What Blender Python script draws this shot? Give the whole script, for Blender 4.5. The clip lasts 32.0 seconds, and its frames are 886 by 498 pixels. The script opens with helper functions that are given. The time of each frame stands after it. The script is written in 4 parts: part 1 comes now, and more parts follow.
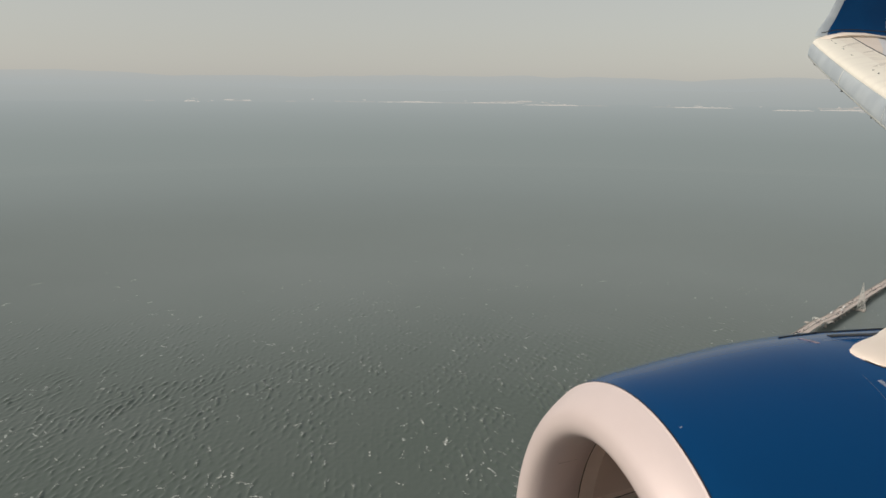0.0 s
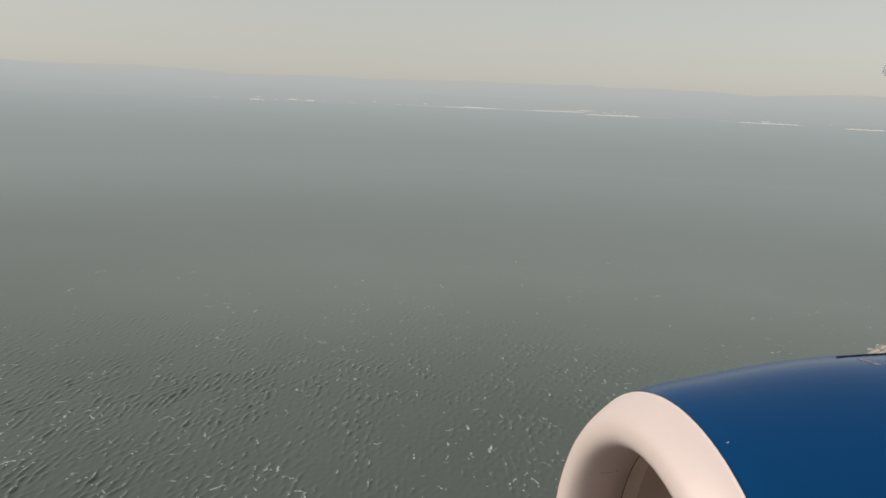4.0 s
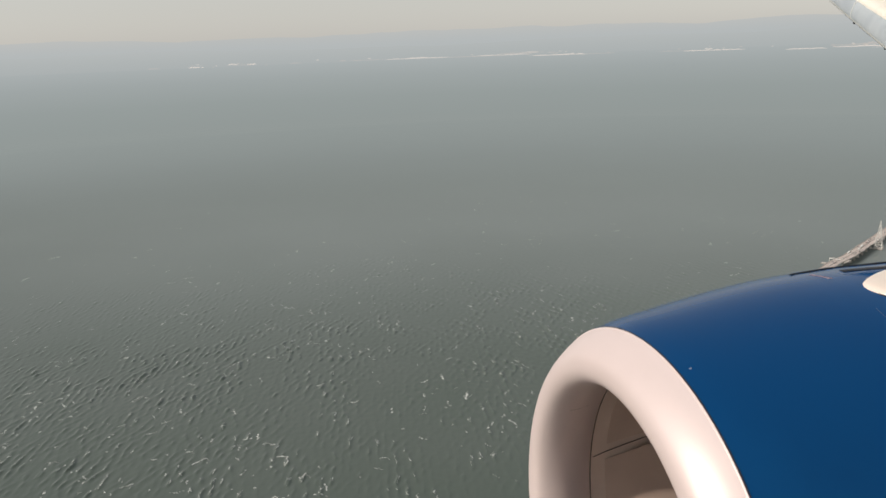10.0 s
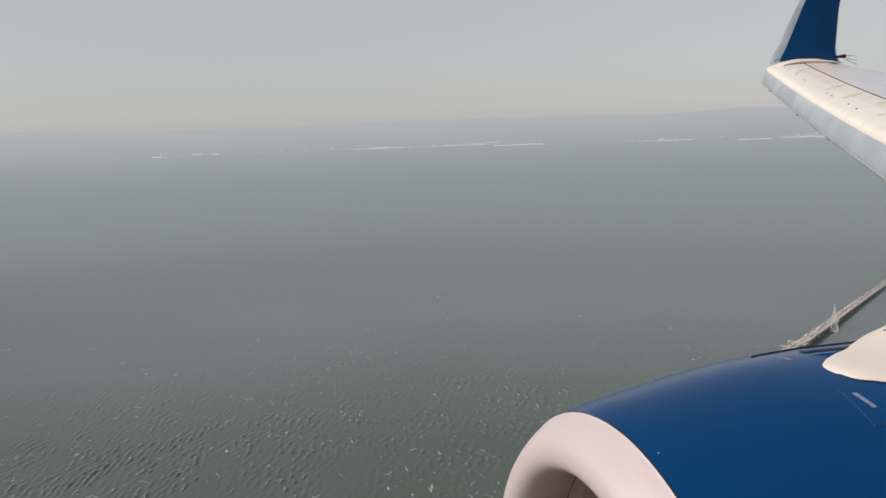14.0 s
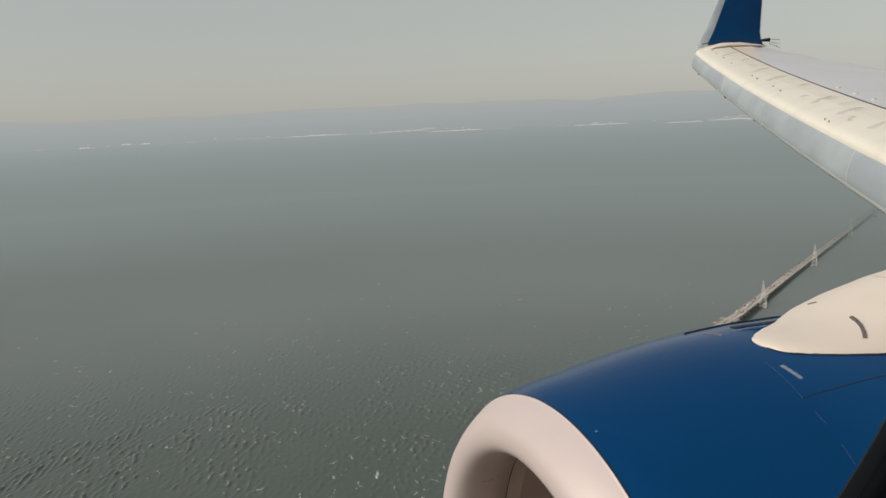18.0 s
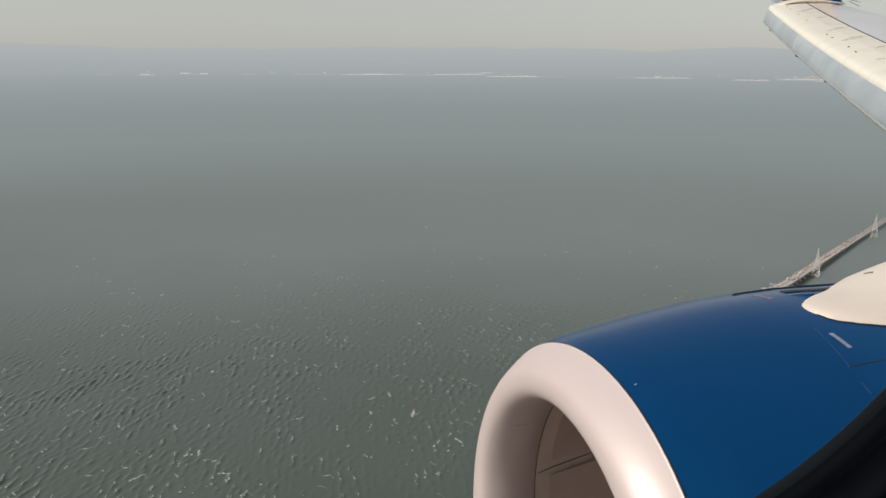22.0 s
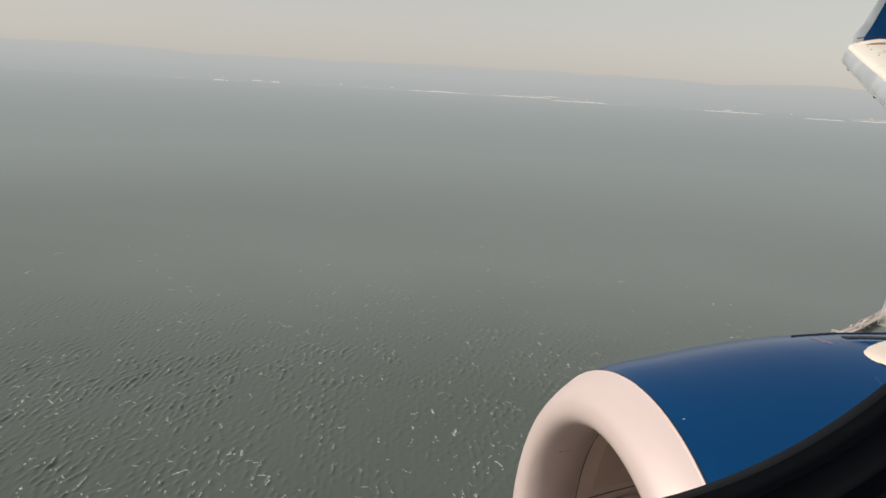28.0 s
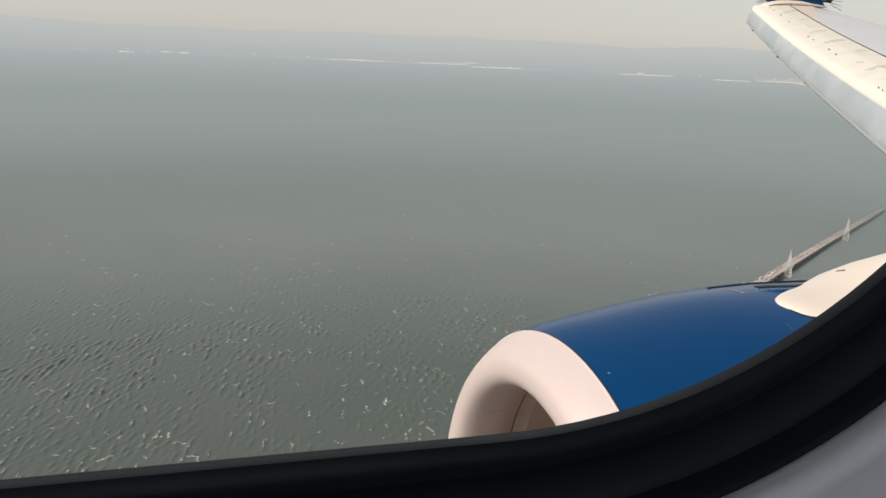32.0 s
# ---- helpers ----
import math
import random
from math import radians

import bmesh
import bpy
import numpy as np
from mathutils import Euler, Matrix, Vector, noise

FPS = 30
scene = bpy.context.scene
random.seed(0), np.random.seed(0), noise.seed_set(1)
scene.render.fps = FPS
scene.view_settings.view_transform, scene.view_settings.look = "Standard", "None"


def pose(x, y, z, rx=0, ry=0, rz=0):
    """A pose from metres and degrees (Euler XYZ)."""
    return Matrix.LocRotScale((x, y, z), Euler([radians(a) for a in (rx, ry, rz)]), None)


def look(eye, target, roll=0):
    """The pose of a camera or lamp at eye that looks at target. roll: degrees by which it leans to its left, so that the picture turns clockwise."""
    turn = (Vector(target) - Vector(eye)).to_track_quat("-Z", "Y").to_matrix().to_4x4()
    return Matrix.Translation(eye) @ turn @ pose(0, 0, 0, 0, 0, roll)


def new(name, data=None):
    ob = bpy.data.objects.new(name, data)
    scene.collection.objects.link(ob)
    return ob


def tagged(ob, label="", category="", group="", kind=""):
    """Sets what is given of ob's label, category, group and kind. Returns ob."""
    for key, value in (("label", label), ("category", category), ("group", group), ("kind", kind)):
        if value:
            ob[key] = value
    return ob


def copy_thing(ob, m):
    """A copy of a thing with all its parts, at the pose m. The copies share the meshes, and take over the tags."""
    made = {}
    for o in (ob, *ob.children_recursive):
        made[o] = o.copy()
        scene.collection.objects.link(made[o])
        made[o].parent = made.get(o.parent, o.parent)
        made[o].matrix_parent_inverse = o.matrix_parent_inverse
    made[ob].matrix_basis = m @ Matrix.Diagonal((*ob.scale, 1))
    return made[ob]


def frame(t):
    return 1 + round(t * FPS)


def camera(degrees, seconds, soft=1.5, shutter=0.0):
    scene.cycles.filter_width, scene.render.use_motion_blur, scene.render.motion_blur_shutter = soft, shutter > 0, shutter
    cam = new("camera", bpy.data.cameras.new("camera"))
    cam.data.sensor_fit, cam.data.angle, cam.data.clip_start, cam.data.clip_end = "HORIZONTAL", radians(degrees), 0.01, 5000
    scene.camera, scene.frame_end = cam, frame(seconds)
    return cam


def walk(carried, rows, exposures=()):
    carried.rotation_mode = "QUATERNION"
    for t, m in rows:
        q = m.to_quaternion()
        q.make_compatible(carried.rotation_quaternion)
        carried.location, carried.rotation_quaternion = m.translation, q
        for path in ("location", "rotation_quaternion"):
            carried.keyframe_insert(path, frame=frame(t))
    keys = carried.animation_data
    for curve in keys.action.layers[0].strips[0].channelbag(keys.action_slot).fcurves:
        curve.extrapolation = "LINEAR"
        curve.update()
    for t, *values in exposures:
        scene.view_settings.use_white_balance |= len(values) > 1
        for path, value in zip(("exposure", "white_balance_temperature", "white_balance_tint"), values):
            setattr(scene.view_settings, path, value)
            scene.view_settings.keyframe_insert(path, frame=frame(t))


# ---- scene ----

# camera: metres, and heading (to starboard), pitch, lean in degrees
PATH = [
    (0.0, -1.377, -0.037, 0.021, 11.28, -11.21, 0.51),
    (0.5, -1.353, -0.050, 0.006, 7.95, -9.21, 0.06),
    (1.0, -1.329, -0.027, 0.035, 12.47, -7.37, 0.27),
    (1.5, -1.351, -0.023, 0.024, 14.24, -9.24, -1.17),
    (2.0, -1.355, -0.035, 0.007, 11.34, -11.49, 1.06),
    (2.5, -1.358, -0.040, 0.002, 9.16, -11.04, 1.80),
    (4.5, -1.346, -0.019, -0.022, 6.81, -10.92, 2.62),
    (5.0, -1.350, -0.032, -0.025, 5.90, -12.20, 2.99),
    (5.5, -1.333, -0.028, -0.021, 4.52, -13.08, 3.67),
    (6.0, -1.334, -0.017, -0.033, 4.20, -13.75, 3.93),
    (6.5, -1.320, -0.007, -0.023, 5.54, -13.96, 4.61),
    (7.0, -1.308, -0.011, -0.013, 5.54, -14.51, 4.97),
    (7.5, -1.311, -0.001, -0.013, 6.42, -13.69, 5.07),
    (8.0, -1.326, 0.030, -0.001, 13.72, -11.74, 2.30),
    (8.5, -1.323, 0.028, 0.005, 17.90, -12.20, 1.70),
    (9.0, -1.331, -0.010, 0.014, 15.65, -11.50, 1.46),
    (9.5, -1.3293, -0.0136, -0.0057, 10.41, -13.62, -1.27),
    (10.0, -1.315, 0.0057, -0.0202, 10.24, -14.35, -2.22),
    (10.5, -1.319, 0.006, -0.019, 15.06, -10.66, -0.11),
    (11.0, -1.332, 0.004, -0.024, 16.45, -10.40, -1.05),
    (11.5, -1.345, -0.012, -0.007, 13.81, -12.80, -1.20),
    (12.0, -1.334, -0.004, -0.013, 12.38, -13.72, -0.88),
    (12.5, -1.340, -0.001, -0.024, 10.76, -15.52, -1.51),
    (13.0, -1.309, 0.028, -0.037, 12.26, -11.77, -2.08),
    (13.5, -1.324, 0.004, -0.025, 13.04, -7.81, -2.32),
    (15.5, -1.3019, 0.0153, -0.0377, 14.65, -9.97, -2.83),
    (16.0, -1.2945, 0.0283, -0.0309, 16.82, -9.44, -3.09),
    (16.5, -1.2808, 0.0386, -0.0323, 18.4, -8.49, -2.88),
    (17.0, -1.2922, 0.0267, -0.03, 18.73, -8.29, -2.66),
    (17.5, -1.2947, 0.0234, -0.0322, 18.18, -8.63, -2.52),
    (18.0, -1.296, 0.028, -0.0381, 17.58, -9.29, -2.82),
    (18.5, -1.3205, 0.0111, -0.0358, 15.88, -10.76, -3.09),
    (19.0, -1.3257, 0.0087, -0.0283, 14.69, -11.12, -2.93),
    (19.5, -1.3366, 0.0068, -0.0354, 13.65, -11.16, -2.58),
    (20.0, -1.3327, 0.0007, -0.041, 12.66, -11.22, -2.24),
    (20.5, -1.3443, 0.0205, -0.0165, 12.93, -13.03, -1.75),
    (21.0, -1.327, 0.0159, -0.0057, 12.41, -14.65, -2.08),
    (21.5, -1.3149, 0.0167, -0.0286, 13.06, -13.92, -2.36),
    (22.0, -1.312, 0.015, -0.046, 13.97, -13.16, 0.13),
    (22.5, -1.3338, -0.0069, -0.0412, 15.11, -13.22, 1.93),
    (23.0, -1.3049, 0.0238, -0.0547, 15.37, -12.37, 1.96),
    (23.5, -1.3196, 0.0061, -0.0458, 15.07, -12.06, 1.9),
    (24.0, -1.3216, 0.004, -0.041, 15.67, -12.17, 1.87),
    (24.5, -1.315, 0.011, -0.047, 15.55, -12.89, 1.29),
    (25.0, -1.3198, 0.007, -0.048, 15.24, -11.62, 2.48),
    (25.5, -1.3477, -0.03, -0.03, 15.14, -11.34, 2.92),
    (27.5, -1.31, 0.005, -0.06, 12.55, -11.88, 7.63),
    (28.0, -1.322, -0.007, -0.0489, 9.87, -11.91, 3.33),
    (28.5, -1.345, 0.003, -0.045, 9.24, -12.92, 1.05),
    (29.0, -1.3291, 0.0010, -0.0625, 9.3, -13.21, -0.48),
    (29.5, -1.316, 0.017, -0.062, 8.74, -13.59, 0.0),
    (30.0, -1.3158, 0.0147, -0.0542, 10.92, -11.38, -1.0),
    (30.5, -1.3313, -0.0031, -0.0540, 14.63, -11.77, 1.05),
    (31.0, -1.3175, 0.0147, -0.0645, 14.56, -12.27, 1.51),
    (31.5, -1.3165, 0.0169, -0.0668, 15.11, -13.21, 2.08),
    (32.0, -1.316, 0.017, -0.069, 15.67, -13.895, 2.38),
]


def view(x, y, z, turn, pitch, lean):
    a, b = radians(turn), radians(pitch)
    way = Vector((math.sin(a) * math.cos(b), math.cos(a) * math.cos(b), math.sin(b)))
    eye = Vector((x, y, z))
    return look(eye, eye + way, lean)


cam = camera(58.86, 32.0, soft=1.6)
EXPOSURES = [(0.0, -0.01, 6500, 9), (1.0, -0.13, 6180, 9), (2.0, 0.06, 6560, 9), (5.0, 0.10, 6520, 10), (6.0, 0.14, 6500, 10), (7.0, 0.15, 6550, 11), (8.0, 0.07, 6350, 9), (9.0, 0.06, 6320, 9), (10.0, 0.19, 6450, 11), (11.0, -0.07, 6350, 9), (12.0, 0.09, 6500, 11), (13.0, 0.07, 6150, 13), (16.0, -0.09, 6250, 9), (17.0, -0.12, 6300, 9), (18.0, -0.15, 6420, 8), (19.0, 0.0, 6400, 10), (20.0, -0.11, 6450, 9), (21.0, 0.15, 6480, 10), (22.0, 0.01, 6300, 9), (24.0, -0.03, 6400, 10), (25.0, -0.05, 6400, 10), (28.0, 0.13, 6600, 12), (29.0, 0.23, 6620, 12), (30.0, 0.07, 6420, 13), (31.0, 0.07, 6480, 11), (32.0, 0.25, 6500, 10)]
walk(cam, [(row[0], view(*row[1:])) for row in PATH], EXPOSURES)

# ---- light ----
SUN_FROM = Vector((-0.88, -0.09, 0.54)).normalized()
world = bpy.data.worlds.new("sky")
scene.world = world
world.use_nodes = True
wn, wl = world.node_tree.nodes, world.node_tree.links
sky = wn.new("ShaderNodeTexSky")
sky.sky_type = "NISHITA"
sky.sun_disc = False
sky.sun_elevation = math.asin(SUN_FROM.z)
sky.sun_rotation = math.atan2(SUN_FROM.x, SUN_FROM.y)
sky.altitude, sky.air_density, sky.dust_density, sky.ozone_density = 400, 1.4, 1.6, 1.0
haze = wn.new("ShaderNodeMix")
haze.data_type = "RGBA"
haze.inputs[0].default_value = 0.68
haze.inputs[7].default_value = (4.05, 4.0, 3.82, 1)
grey = wn.new("ShaderNodeHueSaturation")
grey.inputs["Saturation"].default_value = 0.55
wl.new(sky.outputs[0], grey.inputs["Color"])
wl.new(grey.outputs[0], haze.inputs[6])
wl.new(haze.outputs[2], wn["Background"].inputs["Color"])
wn["Background"].inputs["Strength"].default_value = 0.12
sun = new("sun", bpy.data.lights.new("sun", "SUN"))
sun.data.energy, sun.data.angle, sun.data.color = 2.6, radians(1.5), (1.0, 0.88, 0.76)
sun.matrix_world = look(SUN_FROM * 50, (0, 0, 0))

# ---- materials ----


def rgb(c):
    return (*c, 1.0)


def mat(name, colour, rough=0.5, metal=0.0, second=None, scale=3.0, bump=0.0, bump_scale=40.0, coat=0.0, coat_rough=0.16, coat_ior=1.5, spec=0.5, stretch=(1, 1, 1), lo=0.4, hi=0.68, rough2=None):
    m = bpy.data.materials.new(name)
    m.use_nodes = True
    n, l = m.node_tree.nodes, m.node_tree.links
    p = n["Principled BSDF"]
    p.inputs["Roughness"].default_value = rough
    p.inputs["Metallic"].default_value = metal
    p.inputs["Coat Weight"].default_value = coat
    p.inputs["Coat Roughness"].default_value = coat_rough
    p.inputs["Coat IOR"].default_value = coat_ior
    p.inputs["Specular IOR Level"].default_value = spec
    p.inputs["Base Color"].default_value = rgb(colour)
    tc = n.new("ShaderNodeTexCoord")
    mp = n.new("ShaderNodeMapping")
    mp.inputs["Scale"].default_value = stretch
    l.new(tc.outputs["Object"], mp.inputs["Vector"])
    if second:
        nz = n.new("ShaderNodeTexNoise")
        nz.inputs["Scale"].default_value, nz.inputs["Detail"].default_value = scale, 7
        mx = n.new("ShaderNodeMix")
        mx.data_type = "RGBA"
        mx.inputs[6].default_value, mx.inputs[7].default_value = rgb(colour), rgb(second)
        rp = n.new("ShaderNodeValToRGB")
        rp.color_ramp.elements[0].position, rp.color_ramp.elements[1].position = lo, hi
        l.new(mp.outputs["Vector"], nz.inputs["Vector"])
        l.new(nz.outputs["Fac"], rp.inputs["Fac"])
        l.new(rp.outputs["Color"], mx.inputs[0])
        l.new(mx.outputs[2], p.inputs["Base Color"])
        if rough2 is not None:
            rr = n.new("ShaderNodeMapRange")
            rr.inputs[3].default_value, rr.inputs[4].default_value = rough, rough2
            l.new(rp.outputs["Color"], rr.inputs[0])
            l.new(rr.outputs[0], p.inputs["Roughness"])
    if bump:
        nb = n.new("ShaderNodeTexNoise")
        nb.inputs["Scale"].default_value, nb.inputs["Detail"].default_value = bump_scale, 5
        bp = n.new("ShaderNodeBump")
        bp.inputs["Strength"].default_value = bump
        l.new(mp.outputs["Vector"], nb.inputs["Vector"])
        l.new(nb.outputs["Fac"], bp.inputs["Height"])
        l.new(bp.outputs["Normal"], p.inputs["Normal"])
    return m


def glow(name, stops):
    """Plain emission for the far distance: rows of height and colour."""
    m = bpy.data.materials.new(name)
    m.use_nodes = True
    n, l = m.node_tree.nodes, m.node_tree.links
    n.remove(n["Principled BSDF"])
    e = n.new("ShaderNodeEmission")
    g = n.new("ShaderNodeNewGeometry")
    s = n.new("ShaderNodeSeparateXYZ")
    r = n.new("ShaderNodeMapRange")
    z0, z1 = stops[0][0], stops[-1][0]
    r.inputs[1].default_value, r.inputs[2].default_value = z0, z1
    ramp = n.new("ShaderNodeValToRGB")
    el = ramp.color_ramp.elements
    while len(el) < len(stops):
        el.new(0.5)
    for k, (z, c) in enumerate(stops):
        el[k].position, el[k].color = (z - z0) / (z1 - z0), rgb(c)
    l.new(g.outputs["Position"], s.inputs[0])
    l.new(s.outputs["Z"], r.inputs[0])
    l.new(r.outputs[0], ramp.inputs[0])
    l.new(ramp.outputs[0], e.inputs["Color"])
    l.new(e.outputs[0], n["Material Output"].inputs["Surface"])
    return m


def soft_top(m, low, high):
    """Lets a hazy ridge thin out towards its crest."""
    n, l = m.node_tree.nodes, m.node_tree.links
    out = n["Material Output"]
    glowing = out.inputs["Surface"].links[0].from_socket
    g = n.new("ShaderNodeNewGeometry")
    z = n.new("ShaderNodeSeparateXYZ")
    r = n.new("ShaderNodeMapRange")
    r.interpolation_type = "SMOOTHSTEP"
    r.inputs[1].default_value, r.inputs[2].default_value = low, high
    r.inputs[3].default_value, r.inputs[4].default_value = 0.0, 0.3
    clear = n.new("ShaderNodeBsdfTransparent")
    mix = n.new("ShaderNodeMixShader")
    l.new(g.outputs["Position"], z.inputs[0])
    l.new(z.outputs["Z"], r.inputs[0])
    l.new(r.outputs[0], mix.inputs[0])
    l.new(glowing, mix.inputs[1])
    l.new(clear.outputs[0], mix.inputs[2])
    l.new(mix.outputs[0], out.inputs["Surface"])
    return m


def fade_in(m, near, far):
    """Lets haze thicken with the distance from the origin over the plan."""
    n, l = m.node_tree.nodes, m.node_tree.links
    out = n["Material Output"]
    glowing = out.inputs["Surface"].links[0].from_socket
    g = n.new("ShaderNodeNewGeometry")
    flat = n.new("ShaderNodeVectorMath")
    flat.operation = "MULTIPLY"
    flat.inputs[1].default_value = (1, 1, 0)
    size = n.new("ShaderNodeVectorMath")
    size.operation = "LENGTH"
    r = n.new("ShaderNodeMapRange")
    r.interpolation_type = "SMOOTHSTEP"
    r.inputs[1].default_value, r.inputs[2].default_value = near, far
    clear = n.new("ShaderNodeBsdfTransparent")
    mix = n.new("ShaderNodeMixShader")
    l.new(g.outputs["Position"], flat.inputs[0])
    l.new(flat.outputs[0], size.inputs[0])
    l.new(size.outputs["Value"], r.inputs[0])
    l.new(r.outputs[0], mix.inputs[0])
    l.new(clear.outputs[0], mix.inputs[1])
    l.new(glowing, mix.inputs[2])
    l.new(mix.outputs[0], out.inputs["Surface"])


def sea_material():
    m = mat("hazed_bay_water", (0.080, 0.102, 0.085), 0.28, 0.0, (0.093, 0.113, 0.098), 0.0035, spec=0.5, lo=0.35, hi=0.7)
    n, l = m.node_tree.nodes, m.node_tree.links
    p = n["Principled BSDF"]
    p.inputs["IOR"].default_value = 1.33
    # distance haze painted into the base colour, paler towards the far shore
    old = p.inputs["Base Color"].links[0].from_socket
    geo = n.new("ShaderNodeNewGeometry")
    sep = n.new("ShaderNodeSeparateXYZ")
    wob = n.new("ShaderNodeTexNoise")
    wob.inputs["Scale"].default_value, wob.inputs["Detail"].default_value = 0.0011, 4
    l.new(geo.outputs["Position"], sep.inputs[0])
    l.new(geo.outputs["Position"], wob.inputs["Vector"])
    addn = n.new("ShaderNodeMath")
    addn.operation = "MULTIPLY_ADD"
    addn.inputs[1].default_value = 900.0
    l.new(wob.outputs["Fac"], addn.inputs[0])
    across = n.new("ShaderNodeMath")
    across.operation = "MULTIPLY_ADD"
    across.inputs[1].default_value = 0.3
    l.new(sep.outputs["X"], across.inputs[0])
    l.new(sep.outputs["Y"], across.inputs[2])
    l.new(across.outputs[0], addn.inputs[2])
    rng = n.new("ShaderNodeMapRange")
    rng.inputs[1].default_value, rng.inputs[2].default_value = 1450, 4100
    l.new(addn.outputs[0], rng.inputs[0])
    haze_tint = n.new("ShaderNodeMix")
    haze_tint.data_type = "RGBA"
    haze_tint.inputs[7].default_value = rgb((0.266, 0.304, 0.300))
    l.new(rng.outputs[0], haze_tint.inputs[0])
    l.new(old, haze_tint.inputs[6])
    l.new(haze_tint.outputs[2], p.inputs["Base Color"])
    tc = n.new("ShaderNodeTexCoord")
    mp = n.new("ShaderNodeMapping")
    mp.inputs["Rotation"].default_value = (0, 0, radians(-3))
    mp.inputs["Scale"].default_value = (1.0, 0.45, 1.0)
    nb = n.new("ShaderNodeTexNoise")
    nb.inputs["Scale"].default_value, nb.inputs["Detail"].default_value = 0.26, 7
    bp = n.new("ShaderNodeBump")
    bp.inputs["Strength"].default_value, bp.inputs["Distance"].default_value = 0.22, 1.0
    l.new(tc.outputs["Object"], mp.inputs["Vector"])
    l.new(mp.outputs["Vector"], nb.inputs["Vector"])
    l.new(nb.outputs["Fac"], bp.inputs["Height"])
    l.new(bp.outputs["Normal"], p.inputs["Normal"])
    return m


# the lighter second blue paints soft reflection streaks into the colour
BLUE = mat("deep_blue_paint", (0.0016, 0.046, 0.150), 0.45, 0.0, (0.0024, 0.059, 0.182), 1.6, stretch=(1.0, 0.5, 0.8), lo=0.42, hi=0.75, coat=1.0, coat_rough=0.09, coat_ior=1.19, spec=0.0, rough2=0.5)
LIP = mat("bare_aluminium", (0.74, 0.63, 0.61), 0.40, 0.15, (0.66, 0.56, 0.545), 2.1, stretch=(1, 0.4, 0.4), rough2=0.5)
BARREL = mat("inlet_liner", (0.52, 0.405, 0.34), 0.62, 0.0, (0.45, 0.345, 0.29), 3.0, bump=0.05, bump_scale=120)
BARREL2 = mat("inlet_liner_border", (0.70, 0.575, 0.50), 0.6, 0.0, (0.64, 0.52, 0.45), 5.0)
WHITE = mat("white_gloss_paint", (0.86, 0.755, 0.655), 0.42, 0.0, (0.82, 0.715, 0.62), 2.2, coat=0.1, rough2=0.48)
LEPAINT = mat("cream_leading_edge", (0.90, 0.855, 0.745), 0.45, 0.0, (0.80, 0.745, 0.66), 2.0, stretch=(1.2, 2.2, 1), lo=0.5, hi=0.85)
SKIN = mat("pale_grey_wing_skin", (0.69, 0.68, 0.685), 0.3, 0.0, (0.64, 0.63, 0.64), 1.0)
SLAT = mat("bare_grey_slat", (0.40, 0.45, 0.49), 0.5, 0.15, (0.50, 0.55, 0.58), 2.2, stretch=(1, 0.35, 1), rough2=0.58)
WORN = mat("worn_cream_paint", (0.86, 0.80, 0.70), 0.5, 0.0, (0.66, 0.61, 0.53), 2.2, stretch=(0.8, 2.4, 1), lo=0.5, hi=0.8)
SLATEDGE = mat("pale_slat_edge", (0.62, 0.63, 0.60), 0.4, 0.2)
DARK = mat("dark_gap", (0.015, 0.016, 0.02), 0.7)
MARK = mat("grey_marking", (0.24, 0.28, 0.36), 0.6)
FAINT = mat("faint_scratch", (0.05, 0.10, 0.19), 0.6)
STREAK = mat("grey_streak", (0.40, 0.37, 0.32), 0.6, 0.0, (0.66, 0.61, 0.53), 7.0)
STAIN = mat("pale_stain", (0.66, 0.61, 0.53), 0.55, 0.0, (0.82, 0.77, 0.67), 6.0)
DARKMARK = mat("dark_grey_marking", (0.12, 0.11, 0.10), 0.6)
REDMARK = mat("faded_red_marking", (0.24, 0.19, 0.24), 0.6)
RUBBER = mat("black_rubber", (0.0060, 0.0085, 0.0125), 0.5, 0.0, (0.0085, 0.0115, 0.016), 60, bump=0.2, bump_scale=90, spec=0.16)
PANEL = mat("cabin_panel", (0.76, 0.78, 0.82), 0.5, 0.0, (0.63, 0.63, 0.65), 8, bump=0.03, bump_scale=300)
CARPET = mat("cabin_carpet", (0.05, 0.06, 0.09), 0.95, 0.0, (0.04, 0.045, 0.07), 30)
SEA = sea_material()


def foam_material():
    m = mat("foam_and_lit_crest", (0.5, 0.52, 0.49), 0.8)
    n, l = m.node_tree.nodes, m.node_tree.links
    geo = n.new("ShaderNodeNewGeometry")
    ramp = n.new("ShaderNodeValToRGB")
    el = ramp.color_ramp.elements
    el[0].color, el[1].color = rgb((0.22, 0.24, 0.22)), rgb((0.74, 0.76, 0.72))
    el.new(0.5).color = rgb((0.44, 0.46, 0.43))
    l.new(geo.outputs["Random Per Island"], ramp.inputs[0])
    l.new(ramp.outputs[0], n["Principled BSDF"].inputs["Base Color"])
    return m


FOAM_LIT_CREST = foam_material()
ROAD = mat("worn_roadway", (0.56, 0.485, 0.44), 0.9, 0.0, (0.47, 0.405, 0.365), 0.03, stretch=(1, 1, 1), bump=0.1, bump_scale=1)
CONCRETE = mat("weathered_concrete", (0.52, 0.475, 0.43), 0.88, 0.0, (0.40, 0.36, 0.325), 0.08, bump=0.2, bump_scale=0.8)
# girder brown is lightened to put distance haze into the colour
GIRDER = mat("hazed_brown_girder", (0.30, 0.245, 0.215), 0.7, 0.0, (0.22, 0.18, 0.16), 0.2)
STEEL = mat("galvanised_steel", (0.72, 0.71, 0.67), 0.6, 0.1, (0.6, 0.59, 0.56), 0.5)
